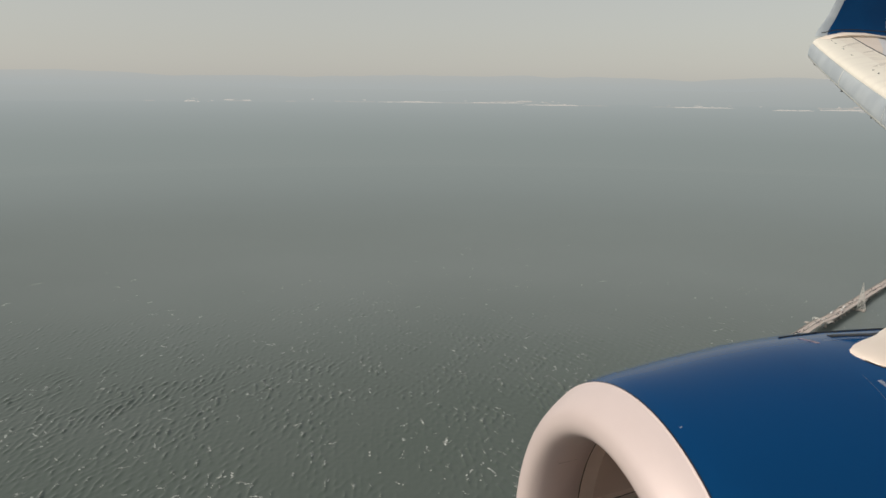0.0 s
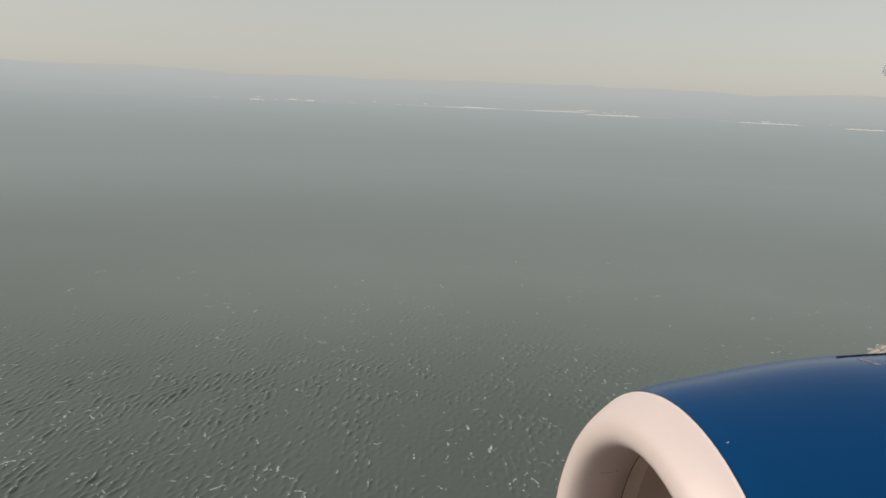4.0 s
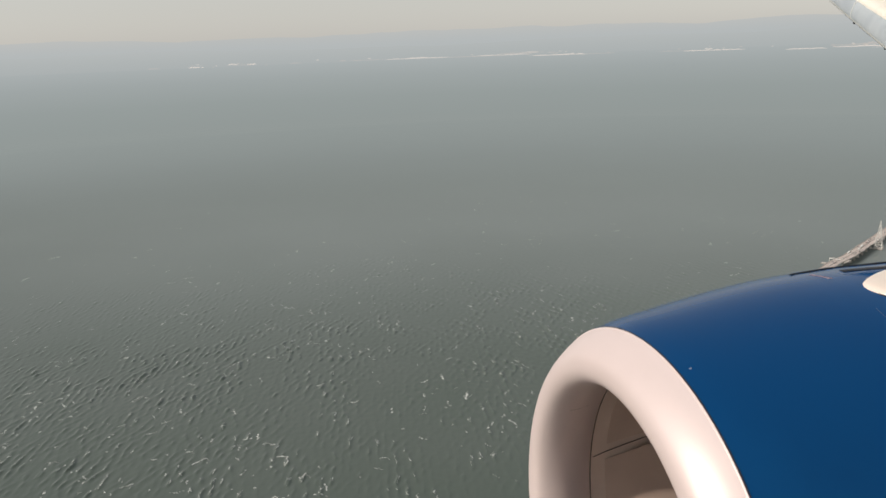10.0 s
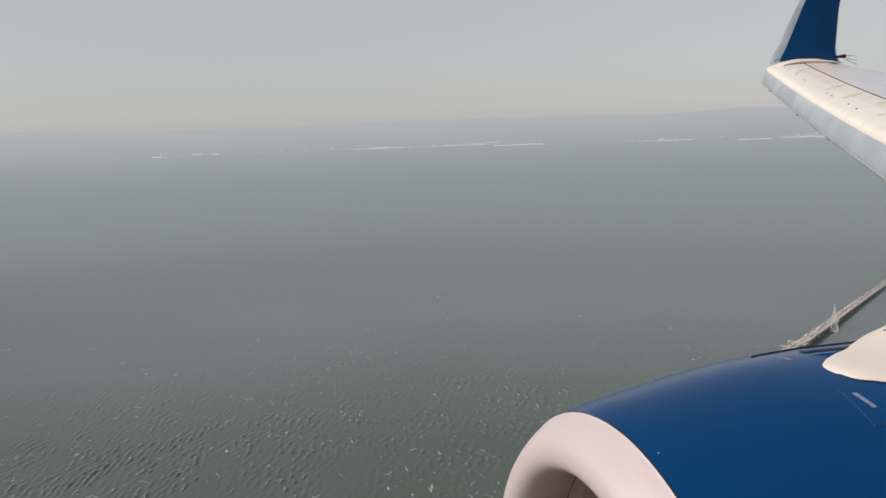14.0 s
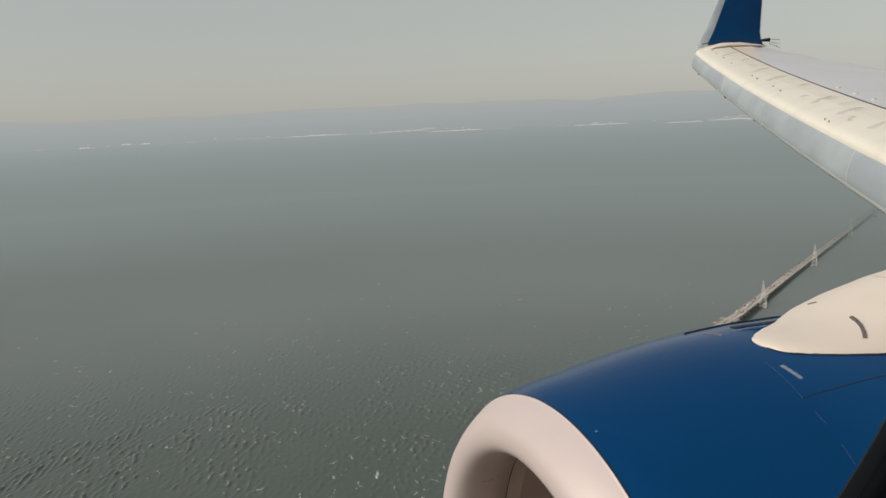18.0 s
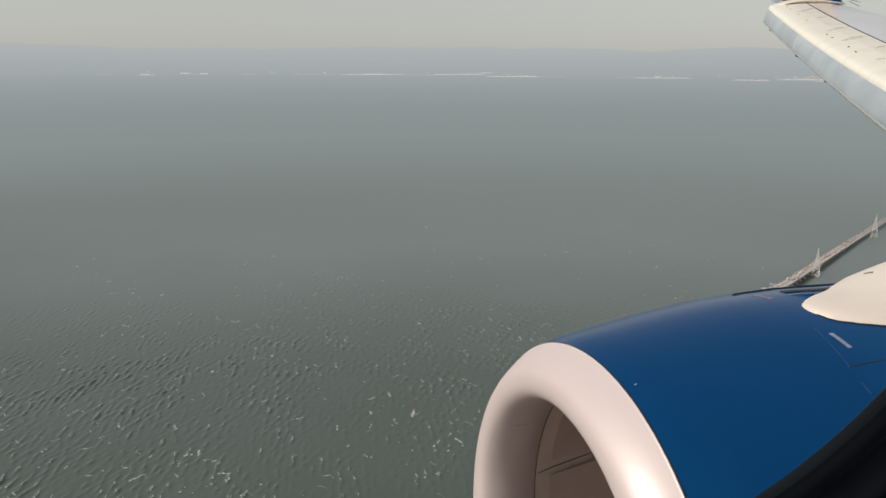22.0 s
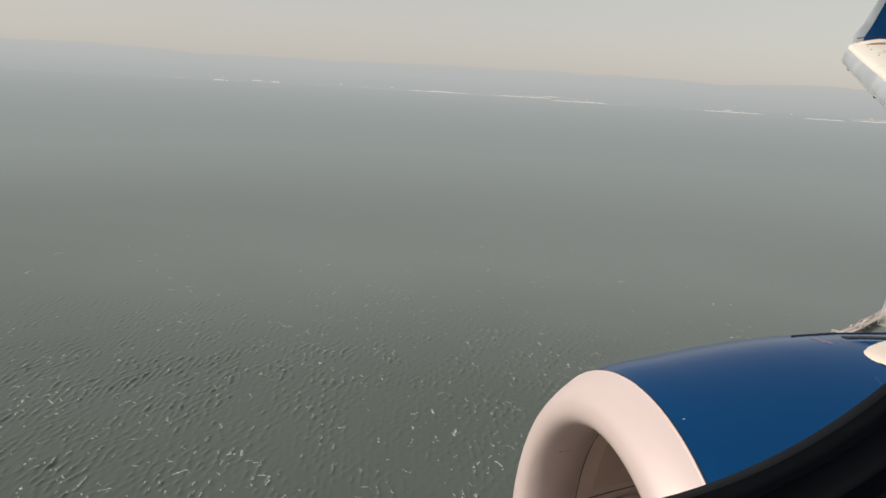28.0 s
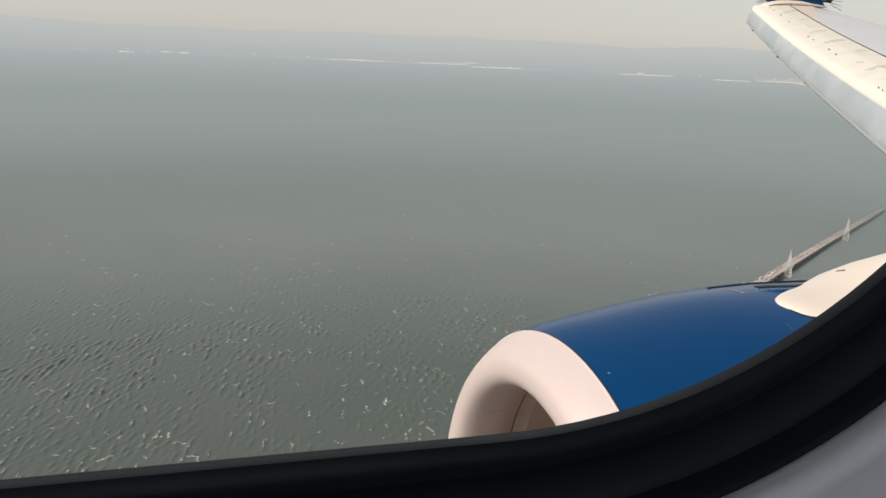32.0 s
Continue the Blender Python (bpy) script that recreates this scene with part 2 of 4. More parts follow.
TYRE = mat("tyre_black", (0.01, 0.01, 0.01), 0.8)
GLASS = mat("car_glass", (0.02, 0.025, 0.03), 0.1)

H = 440.0

# ---- small builders ----


def part(name, bm, material, parent=None, label="", smooth=True):
    me = bpy.data.meshes.new(name)
    bm.normal_update()
    bm.to_mesh(me)
    bm.free()
    if smooth:
        me.shade_smooth()
        me.set_sharp_from_angle(angle=radians(48))
    me.materials.append(material)
    ob = new(name, me)
    if parent:
        ob.parent = parent
    if label:
        ob["label"] = label
    return ob


def empty(name, label, category, group="", kind=""):
    return tagged(new(name), label, category, group, kind)


def loft(bm, rings, closed=True, caps=False):
    vs = [[bm.verts.new(p) for p in ring] for ring in rings]
    n = len(vs[0])
    for a, b in zip(vs, vs[1:]):
        for i in range(n if closed else n - 1):
            j = (i + 1) % n
            bm.faces.new((a[i], a[j], b[j], b[i]))
    if caps:
        # own corners, so that the rim stays crisp
        bm.faces.new([bm.verts.new(v.co) for v in vs[0][::-1]])
        bm.faces.new([bm.verts.new(v.co) for v in vs[-1]])
    return vs


def box(bm, x0, x1, y0, y1, z0, z1):
    vs = [bm.verts.new((x, y, z)) for x in (x0, x1) for y in (y0, y1) for z in (z0, z1)]
    for f in ((0, 1, 3, 2), (4, 6, 7, 5), (0, 4, 5, 1), (2, 3, 7, 6), (0, 2, 6, 4), (1, 5, 7, 3)):
        bm.faces.new([vs[i] for i in f])


def rod(bm, a, b, r0, r1=None, n=6):
    a, b = Vector(a), Vector(b)
    r1 = r0 if r1 is None else r1
    q = (b - a).to_track_quat("Z", "Y")
    ring = lambda o, r: [o + q @ Vector((r * math.cos(2 * math.pi * k / n), r * math.sin(2 * math.pi * k / n), 0)) for k in range(n)]
    loft(bm, [ring(a, r0), ring(b, r1)], caps=True)


def strip(bm, points, normals, width, thick):
    """A thin raised band that follows points, lying on a surface with those normals."""
    rings = []
    for i, p in enumerate(points):
        p, nn = Vector(p), Vector(normals[i]).normalized()
        d = (Vector(points[min(i + 1, len(points) - 1)]) - Vector(points[max(i - 1, 0)])).normalized()
        s = d.cross(nn).normalized() * width / 2
        rings.append([p - s - nn * thick, p + s - nn * thick, p + s + nn * thick, p - s + nn * thick])
    loft(bm, rings, caps=True)


# ---- water ----
WIND = radians(-3)


def lattice(u, v, seed):
    """Smooth gradient noise over two coordinates, about -0.7 to 0.7."""
    rnd = np.random.RandomState(seed)
    turn, perm = rnd.rand(256) * 2 * np.pi, rnd.permutation(256)
    iu, iv = np.floor(u).astype(int), np.floor(v).astype(int)
    fu, fv = u - iu, v - iv
    ease = lambda f: f * f * f * (f * (f * 6 - 15) + 10)

    def corner(du, dv):
        k = turn[perm[(perm[(iu + du) % 256] + iv + dv) % 256]]
        return np.cos(k) * (fu - du) + np.sin(k) * (fv - dv)

    low = corner(0, 0) + (corner(1, 0) - corner(0, 0)) * ease(fu)
    high = corner(0, 1) + (corner(1, 1) - corner(0, 1)) * ease(fu)
    return low + (high - low) * ease(fv)


def wave_trains(count=34):
    """Wind waves as (wave number along x, along y, phase, height), crests lying across the wind."""
    rnd = np.random.RandomState(7)
    trains = []
    for _ in range(count):
        length = 7.5 + 10.0 * rnd.rand() ** 1.3
        way = WIND + rnd.normal(0, 0.27)
        k = 2 * np.pi / length
        trains.append((k * np.cos(way), k * np.sin(way), rnd.uniform(0, 2 * np.pi), (length / 11) ** 0.9))
    return trains


TRAINS = wave_trains()


def swell(x, y):
    """Height of wind waves: short peaked crests across the wind, in gusty groups."""
    wx, wy = x + 5 * lattice(x / 70, y / 70, 3), y
    z = np.zeros_like(x)
    for kx, ky, phase, high in TRAINS:
        z += high * np.cos(kx * wx + ky * wy + phase)
    z = z / math.sqrt(0.5 * len(TRAINS))
    z = 0.46 * np.exp(0.62 * np.clip(z, -2.5, 2.3)) - 0.46
    gust = np.clip(0.85 + 1.0 * lattice(x / 260, y / 260, 21), 0.45, 1.3)
    group = np.clip(0.72 + 1.5 * lattice(x / 55, y / 80, 22) + 0.9 * lattice(x / 24, y / 40, 23), 0.12, 1.6)
    return z * gust * group + 0.22 * lattice(x / 7, y / 12, 31)


def calm(R):
    """Waves die away with distance, and at the inner rim of the fine mesh."""
    return np.clip((1750 - R) / 650, 0, 1) * np.clip(0.7 + (R - 700) / 1000, 0.7, 1) * np.clip((R - 630) / 40, 0, 1)


def water_mesh():
    na, nr = 1150, 900
    az = np.radians(np.linspace(-28, 36, na))
    rr = 630 * np.exp(np.linspace(0, math.log(1800 / 630), nr))
    A, R = np.meshgrid(az, rr)
    X, Y = R * np.sin(A), R * np.cos(A)
    fade = calm(R)
    edge = np.clip((np.arange(na)[None, :]) / 12, 0, 1) * np.clip((na - 1 - np.arange(na)[None, :]) / 12, 0, 1)
    Z = -H + 0.5 * np.minimum(edge, 1) * np.clip((1780 - R) / 800, 0, 1) + 0.02 + swell(X, Y) * fade * edge
    v1 = np.stack([X, Y, Z], -1).reshape(-1, 3)
    i = np.arange(nr - 1)[:, None] * na + np.arange(na - 1)[None, :]
    f1 = np.stack([i, i + na, i + na + 1, i + 1], -1).reshape(-1, 4)
    ring = [0.001, 150, 560, 1000, 1800, 2700, 3700, 4500, 4900]
    n = 128
    v2 = np.array([(r * math.cos(2 * math.pi * k / n), r * math.sin(2 * math.pi * k / n), -H) for r in ring for k in range(n)])
    f2 = np.array([(r * n + k, r * n + (k + 1) % n, (r + 1) * n + (k + 1) % n, (r + 1) * n + k) for r in range(len(ring) - 1) for k in range(n)])[:, ::-1] + len(v1)
    me = bpy.data.meshes.new("water")
    verts, faces = np.vstack([v1, v2]), np.vstack([f1, f2])
    me.from_pydata(verts.tolist(), [], faces.tolist())
    me.shade_smooth()
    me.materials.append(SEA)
    return me


tagged(new("water", water_mesh()), "choppy grey-green bay water under haze", "water", kind="structure")


def foam_mesh(count=850, crests=2300):
    """Whitecaps: short broken chains of ragged foam patches, and pale strokes for lit crests."""
    rnd = np.random.RandomState(11)
    verts, faces = [], []

    def patch(px, py, long, wide, head):
        base, n = len(verts), 9
        for k in range(n):
            a = 2 * math.pi * k / n
            u, w = long * math.cos(a) * rnd.uniform(0.55, 1.25), wide * math.sin(a) * rnd.uniform(0.4, 1.4)
            verts.append((px + u * math.cos(head) - w * math.sin(head), py + u * math.sin(head) + w * math.cos(head)))
        faces.append(tuple(range(base, base + n)))

    made = 0
    while made < count:
        a = math.radians(rnd.uniform(-28, 40))
        r = H / math.tan(math.radians(rnd.uniform(10.5, 33)))
        x0, y0 = r * math.sin(a), r * math.cos(a)
        gust = math.sin(x0 / 140 + 1.1) * math.sin(y0 / 190) + 0.5 * math.sin(x0 / 61 + y0 / 83)
        if rnd.rand() > 0.5 + 0.34 * gust:
            continue
        made += 1
        size = rnd.uniform(0.7, 1.6) * (1 + r / 1800)
        if rnd.rand() < 0.35:
            # a lone speck
            patch(x0, y0, 0.8 * size, 0.6 * size, rnd.uniform(0, 3.1))
            continue
        head = WIND + math.pi / 2 + rnd.normal(0, 0.35) if rnd.rand() < 0.6 else rnd.normal(0.15, 0.4)
        links = rnd.randint(3, 9)
        px, py = x0, y0
        for _ in range(links):
            px += 1.2 * size * math.cos(head) + rnd.normal(0, 0.9)
            py += 1.2 * size * math.sin(head) + rnd.normal(0, 0.9)
            head += rnd.normal(0, 0.25)
            if rnd.rand() < 0.8:
                patch(px, py, size * rnd.uniform(0.4, 1.2), size * rnd.uniform(0.3, 0.75), head)
    # pale strokes on the steeper wave tops, painted for their sunlit sides
    q = rnd.rand(60000, 2)
    az, far = np.radians(-31 + 75 * q[:, 0]), H / np.tan(np.radians(13 + 20 * q[:, 1]))
    cx, cy = far * np.sin(az), far * np.cos(az)
    tops = np.argsort(swell(cx, cy) + 0.25 * rnd.rand(len(cx)))[-crests:]
    for x0, y0 in zip(cx[tops], cy[tops]):
        head = WIND + math.pi / 2 + rnd.normal(0, 0.22)
        size = rnd.uniform(0.6, 1.5)
        for k in range(rnd.randint(1, 4)):
            patch(x0 + 2.2 * size * k * math.cos(head), y0 + 2.2 * size * k * math.sin(head), size * rnd.uniform(0.8, 2.2), size * rnd.uniform(0.2, 0.45), head + rnd.normal(0, 0.2))
    v = np.array(verts)
    R = np.hypot(v[:, 0], v[:, 1])
    z = -H + 0.5 * np.clip((1780 - R) / 800, 0, 1) + 0.02 + swell(v[:, 0], v[:, 1]) * calm(R) + 0.3
    me = bpy.data.meshes.new("whitecaps")
    me.from_pydata(np.column_stack([v, z]).tolist(), [], faces)
    me.materials.append(FOAM_LIT_CREST)
    return me


tagged(new("whitecaps", foam_mesh()), "scattered white foam and pale painted-lit crests on the bay water", "foam", kind="stuff")

# ---- distance ----
SHORE = -54.0
FAR = 4750.0
# glowing sheet over the water, bent up to the shore, painted as haze
HAZE = glow("far_water_haze_glow", [(-H, (0.200, 0.224, 0.208)), (-412, (0.226, 0.252, 0.238)), (-369, (0.240, 0.267, 0.255)), (-306, (0.251, 0.279, 0.268)), (-220, (0.268, 0.298, 0.289)), (-130, (0.305, 0.335, 0.330)), (SHORE, (0.350, 0.379, 0.376))])
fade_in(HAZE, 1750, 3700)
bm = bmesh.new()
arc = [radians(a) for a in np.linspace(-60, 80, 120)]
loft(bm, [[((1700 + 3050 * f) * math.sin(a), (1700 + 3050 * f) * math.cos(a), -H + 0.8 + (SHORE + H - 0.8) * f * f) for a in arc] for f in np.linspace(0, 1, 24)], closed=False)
backdrop = tagged(part("backdrop", bm, HAZE), "glowing haze sheet over far water, with low shore and hills", "backdrop", kind="structure")


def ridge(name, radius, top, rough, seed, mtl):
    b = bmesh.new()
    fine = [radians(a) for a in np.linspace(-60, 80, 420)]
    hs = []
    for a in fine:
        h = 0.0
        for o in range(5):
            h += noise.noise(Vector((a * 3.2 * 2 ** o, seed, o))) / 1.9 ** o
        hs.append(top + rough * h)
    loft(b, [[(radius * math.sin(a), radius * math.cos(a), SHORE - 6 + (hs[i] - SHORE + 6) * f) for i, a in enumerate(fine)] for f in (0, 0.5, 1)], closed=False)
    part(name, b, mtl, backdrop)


# ridges glow in painted haze colours, paler towards the crest
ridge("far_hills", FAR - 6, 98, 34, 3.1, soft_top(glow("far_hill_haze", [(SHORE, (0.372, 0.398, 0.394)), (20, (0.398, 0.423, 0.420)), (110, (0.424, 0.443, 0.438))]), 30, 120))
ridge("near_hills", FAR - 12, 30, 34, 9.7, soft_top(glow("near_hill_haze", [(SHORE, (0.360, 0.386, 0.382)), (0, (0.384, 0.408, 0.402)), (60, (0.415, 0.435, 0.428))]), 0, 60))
# shore bands and buildings glow, with haze put into their colours
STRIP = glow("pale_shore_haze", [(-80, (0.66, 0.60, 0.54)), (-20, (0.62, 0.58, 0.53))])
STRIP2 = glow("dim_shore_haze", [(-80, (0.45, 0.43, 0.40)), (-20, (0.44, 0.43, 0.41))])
rnd = random.Random(5)


def shore_strip(a0, a1, drop, high, mtl, name="salt_flat"):
    """A pale glowing band along the far shore between two bearings."""
    b = bmesh.new()
    n = 24
    lo, hi = [], []
    for k in range(n):
        f = k / (n - 1)
        a = radians(a0 + (a1 - a0) * f)
        env = min(1, 6 * f, 6 * (1 - f)) * (0.55 + 0.45 * rnd.random())
        z = SHORE + drop + rnd.uniform(-0.6, 0.6)
        r = min(4725, 1690 + 3050 * math.sqrt((z + H - 0.8) / (SHORE + H - 0.8)))
        lo.append((r * math.sin(a), r * math.cos(a), z))
        hi.append((r * math.sin(a), r * math.cos(a), z + high * env))
    loft(b, [lo, hi], closed=False)
    part(name, b, mtl, backdrop)


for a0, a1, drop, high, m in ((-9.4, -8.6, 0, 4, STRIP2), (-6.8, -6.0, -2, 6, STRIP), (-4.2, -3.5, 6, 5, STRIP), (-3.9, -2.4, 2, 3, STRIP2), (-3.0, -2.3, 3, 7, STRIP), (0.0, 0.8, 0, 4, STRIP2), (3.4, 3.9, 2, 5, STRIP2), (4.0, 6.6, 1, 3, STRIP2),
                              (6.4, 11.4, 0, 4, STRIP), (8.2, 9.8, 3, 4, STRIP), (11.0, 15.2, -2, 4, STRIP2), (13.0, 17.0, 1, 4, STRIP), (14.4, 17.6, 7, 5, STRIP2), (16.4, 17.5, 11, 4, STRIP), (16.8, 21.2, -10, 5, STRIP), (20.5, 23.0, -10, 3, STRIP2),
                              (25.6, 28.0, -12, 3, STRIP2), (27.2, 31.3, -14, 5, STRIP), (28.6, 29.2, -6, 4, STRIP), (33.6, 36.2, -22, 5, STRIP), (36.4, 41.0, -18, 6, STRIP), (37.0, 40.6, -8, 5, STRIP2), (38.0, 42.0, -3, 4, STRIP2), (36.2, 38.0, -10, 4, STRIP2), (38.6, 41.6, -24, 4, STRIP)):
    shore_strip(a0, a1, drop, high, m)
# town buildings glow in a warmer haze colour
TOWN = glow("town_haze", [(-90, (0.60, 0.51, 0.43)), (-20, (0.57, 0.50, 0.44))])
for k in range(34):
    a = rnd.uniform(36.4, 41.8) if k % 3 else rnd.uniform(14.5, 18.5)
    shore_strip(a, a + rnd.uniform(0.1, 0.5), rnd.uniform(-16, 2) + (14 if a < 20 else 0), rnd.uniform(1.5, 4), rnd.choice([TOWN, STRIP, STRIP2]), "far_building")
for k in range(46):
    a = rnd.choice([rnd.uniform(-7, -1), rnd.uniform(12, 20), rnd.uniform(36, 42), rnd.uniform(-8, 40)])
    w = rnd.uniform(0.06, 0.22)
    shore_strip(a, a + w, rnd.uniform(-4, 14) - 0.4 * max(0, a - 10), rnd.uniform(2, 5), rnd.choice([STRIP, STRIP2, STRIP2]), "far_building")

# ---- engine ----
AY, AZ = 2.849, -2.313
WIDE = 1.128 / 1.081


def on_engine(x, r, a):
    """Station x, radius r and bearing a (0 at the crown, positive outboard)."""
    dy, dz = r * WIDE * math.sin(a), r * math.cos(a)
    return Vector((x + 0.03 * dz - 0.047 * dy, AY + dy, AZ + dz))


def around(profile, n=128):
    return [[on_engine(x, r, 2 * math.pi * k / n) for k in range(n)] for x, r in profile]


COWL = [(0.0, 1.081), (0.05, 1.099), (0.1, 1.115), (0.2, 1.135), (0.3, 1.155), (0.5, 1.191), (0.7, 1.222), (0.9, 1.243), (1.1, 1.255), (1.4, 1.261), (1.9, 1.238), (2.6, 1.13), (3.3, 0.96)]


def cowl_r(x):
    return float(np.interp(x, [p[0] for p in COWL], [p[1] for p in COWL]))


engine = empty("jet_engine", "deep blue turbofan nacelle with a bare metal inlet lip", "jet engine")
bm = bmesh.new()
INLET = [(0.198, 0.8925), (0.15, 0.865), (0.11, 0.847), (0.07, 0.835), (0.03, 0.828), (-0.01, 0.826), (-0.05, 0.829), (-0.08, 0.836), (-0.105, 0.847), (-0.122, 0.862), (-0.132, 0.879), (-0.137, 0.898), (-0.1375, 0.918)]
loft(bm, around(INLET + [(-0.135, 0.938), (-0.131, 0.957), (-0.118, 0.98), (-0.095, 1.006), (-0.064, 1.034), (-0.033, 1.058), (0.0, 1.078)]))
part("inlet_lip", bm, LIP, engine, "bare polished metal inlet lip")


def inlet_r(x):
    return float(np.interp(x, [q[0] for q in INLET[7::-1]], [q[1] for q in INLET[7::-1]]))


# thin raised rim added to draw the bright edge highlight
bm = bmesh.new()
loft(bm, around([(-0.003, 1.0755), (-0.001, 1.0800), (0.0015, 1.0825), (0.0035, 1.0828), (0.005, 1.081)]))
part("lip_edge", bm, LIP, engine, "thin rim added as an edge highlight between lip and cowl")
bm = bmesh.new()
loft(bm, around([(0.0042, 1.0815), (0.0046, 1.0842), (0.0085, 1.0856), (0.009, 1.0835)]))
part("lip_gap", bm, DARK, engine)
bm = bmesh.new()
loft(bm, around([(0.004, 1.06)] + [(x + 0.004, r) for x, r in COWL]))
part("fan_cowl", bm, BLUE, engine)
bm = bmesh.new()
loft(bm, around([(3.304, 0.96), (3.3, 0.90), (2.2, 0.8), (1.2, 0.80)]))
part("nozzle_liner", bm, DARK, engine)
bm = bmesh.new()
loft(bm, around([(0.204, 0.905), (0.2045, 0.8935), (0.2085, 0.8945), (0.209, 0.906)]))
part("seam", bm, DARK, engine)
bm = bmesh.new()
loft(bm, around([(0.196, 0.8945), (0.22, 0.899), (0.30, 0.908), (0.5, 0.920), (0.95, 0.93)]))
part("inlet_barrel", bm, BARREL2, engine)


TWIST = radians(15.4)


def liner_panel(a0, a1, x0, x1, r):
    b = bmesh.new()
    rings = []
    for x, d in ((x0, 0.03), (x0 + 0.001, 0.004), (x0 + 0.012, 0.0), (x1 - 0.012, 0.0), (x1, 0.03)):
        rings.append([on_engine(x, r + d, a0 + (a1 - a0) * k / 16 - TWIST * (x - 0.22)) for k in range(17)])
    loft(b, rings, closed=False)
    return b


for k in range(6):
    c = radians(88 + 60 * k)
    part("acoustic_panel", liner_panel(c + radians(3.0), c + radians(57), 0.30, 0.9, 0.9045), BARREL, engine)
    bm = bmesh.new()
    strip(bm, [on_engine(x, r, c - TWIST * (x - 0.22)) for x, r in ((0.222, 0.8985), (0.3, 0.9065), (0.5, 0.913), (0.9, 0.922))], [(0, -math.sin(c), -math.cos(c))] * 4, 0.0026, 0.002)
    part("panel_seam", bm, DARK, engine)
bm = bmesh.new()
c = radians(57.5)
strip(bm, [on_engine(x, inlet_r(x) - 0.0004, c) for x in (-0.01, 0.04, 0.095)], [(0, -math.sin(c), -math.cos(c))] * 3, 0.0018, 0.0008)
part("lip_seam", bm, DARKMARK, engine)
bm = bmesh.new()
loft(bm, around([(0.95, 0.93), (0.96, 0.30)]))
part("fan_disc", bm, DARK, engine)
bm = bmesh.new()
loft(bm, around([(0.96, 0.30), (0.8, 0.22), (0.66, 0.10), (0.62, 0.005)]))
part("spinner", bm, DARK, engine)


def on_cowl(points, width, mtl, name, thick=0.0009):
    """A line on the cowl through (station, bearing) points."""
    b = bmesh.new()
    pts, nrm = [], []
    for (x0, a0), (x1, a1) in zip(points, points[1:]):
        for k in range(9):
            x, a = x0 + (x1 - x0) * k / 8, a0 + (a1 - a0) * k / 8
            pts.append(on_engine(x, cowl_r(x), a))
            nrm.append((0, math.sin(a), math.cos(a)))
    strip(b, pts, nrm, width, thick)
    part(name, b, mtl, engine)


def text_bars(points, bars, mtl, name):
    """Small print as plain bars on the cowl along a line of (station, bearing)."""
    (x0, a0), (x1, a1) = points
    for k in range(bars):
        f, g = (k + 0.04) / bars, (k + 0.95) / bars
        on_cowl([(x0 + (x1 - x0) * f, a0 + (a1 - a0) * f), (x0 + (x1 - x0) * g, a0 + (a1 - a0) * g)], 0.02, mtl, name)


D = radians
on_cowl([(0.046, D(-13.3)), (0.054, D(-13.3))], 0.006, MARK, "rivet")
text_bars([(0.895, D(-12.4)), (0.90, D(-17.2))], 4, MARK, "placard_bar")
on_cowl([(0.86, D(-10.2)), (0.82, D(-21.5))], 0.0010, FAINT, "panel_edge")
on_cowl([(0.82, D(-21.5)), (1.10, D(-21.0)), (1.40, D(-20.5))], 0.0042, DARK, "panel_gap")
on_cowl([(0.81, D(-25.2)), (0.81, D(-27.8))], 0.0006, FAINT, "scratch")
on_cowl([(0.80, D(-32.2)), (0.79, D(-36.0))], 0.0006, FAINT, "scratch")
text_bars([(0.93, D(11.2)), (0.93, D(5.2))], 3, REDMARK, "placard_bar")
on_cowl([(0.89, D(15.2)), (1.12, D(15.5)), (1.42, D(13.2)), (1.9, D(12.0))], 0.009, DARK, "top_gap", 0.005)
on_cowl([(1.06, D(9.5)), (1.16, D(8.6)), (1.26, D(7.5)), (1.9, D(7.0))], 0.05, DARK, "vent_slot", 0.003)
# ---- pylon fairing ----
FAIR = [(0.992, 0.012, -1.066, -1.075, -0.09), (1.0, 0.051, -1.058, -1.101, -0.092), (1.02, 0.105, -1.052, -1.135, -0.098), (1.04, 0.127, -1.048, -1.153, -0.1), (1.07, 0.154, -1.044, -1.17, -0.093), (1.11, 0.186, -1.041, -1.185, -0.09), (1.164, 0.22, -1.038, -1.204, -0.083), (1.254, 0.264, -1.033, -1.235, -0.074), (1.374, 0.325, -1.02, -1.29, -0.05), (1.524, 0.397, -0.988, -1.399, -0.018), (1.694, 0.448, -0.944, -1.546, 0.0), (1.924, 0.491, -0.886, -1.747, 0.0), (2.414, 0.572, -0.815, -2.04, 0.0), (3.214, 0.55, -0.78, -1.95, 0.0), (4.614, 0.42, -0.8, -1.8, 0.0)]
FY = 2.862


def fairing_point(i, k, n=40):
    x, w, t, b, mid = FAIR[i]
    a = 2 * math.pi * k / n
    s, c = math.sin(a), math.cos(a)
    return Vector((x, FY + mid + w * math.copysign(abs(s) ** 0.85, s), (t + b) / 2 + (t - b) / 2 * math.copysign(abs(c) ** 0.9, c)))


bm = bmesh.new()
loft(bm, [[fairing_point(i, k) for k in range(40)] for i in range(len(FAIR))], caps=True)
fairing = part("pylon_fairing", bm, WHITE, engine, "smooth white pylon fairing above the cowl")


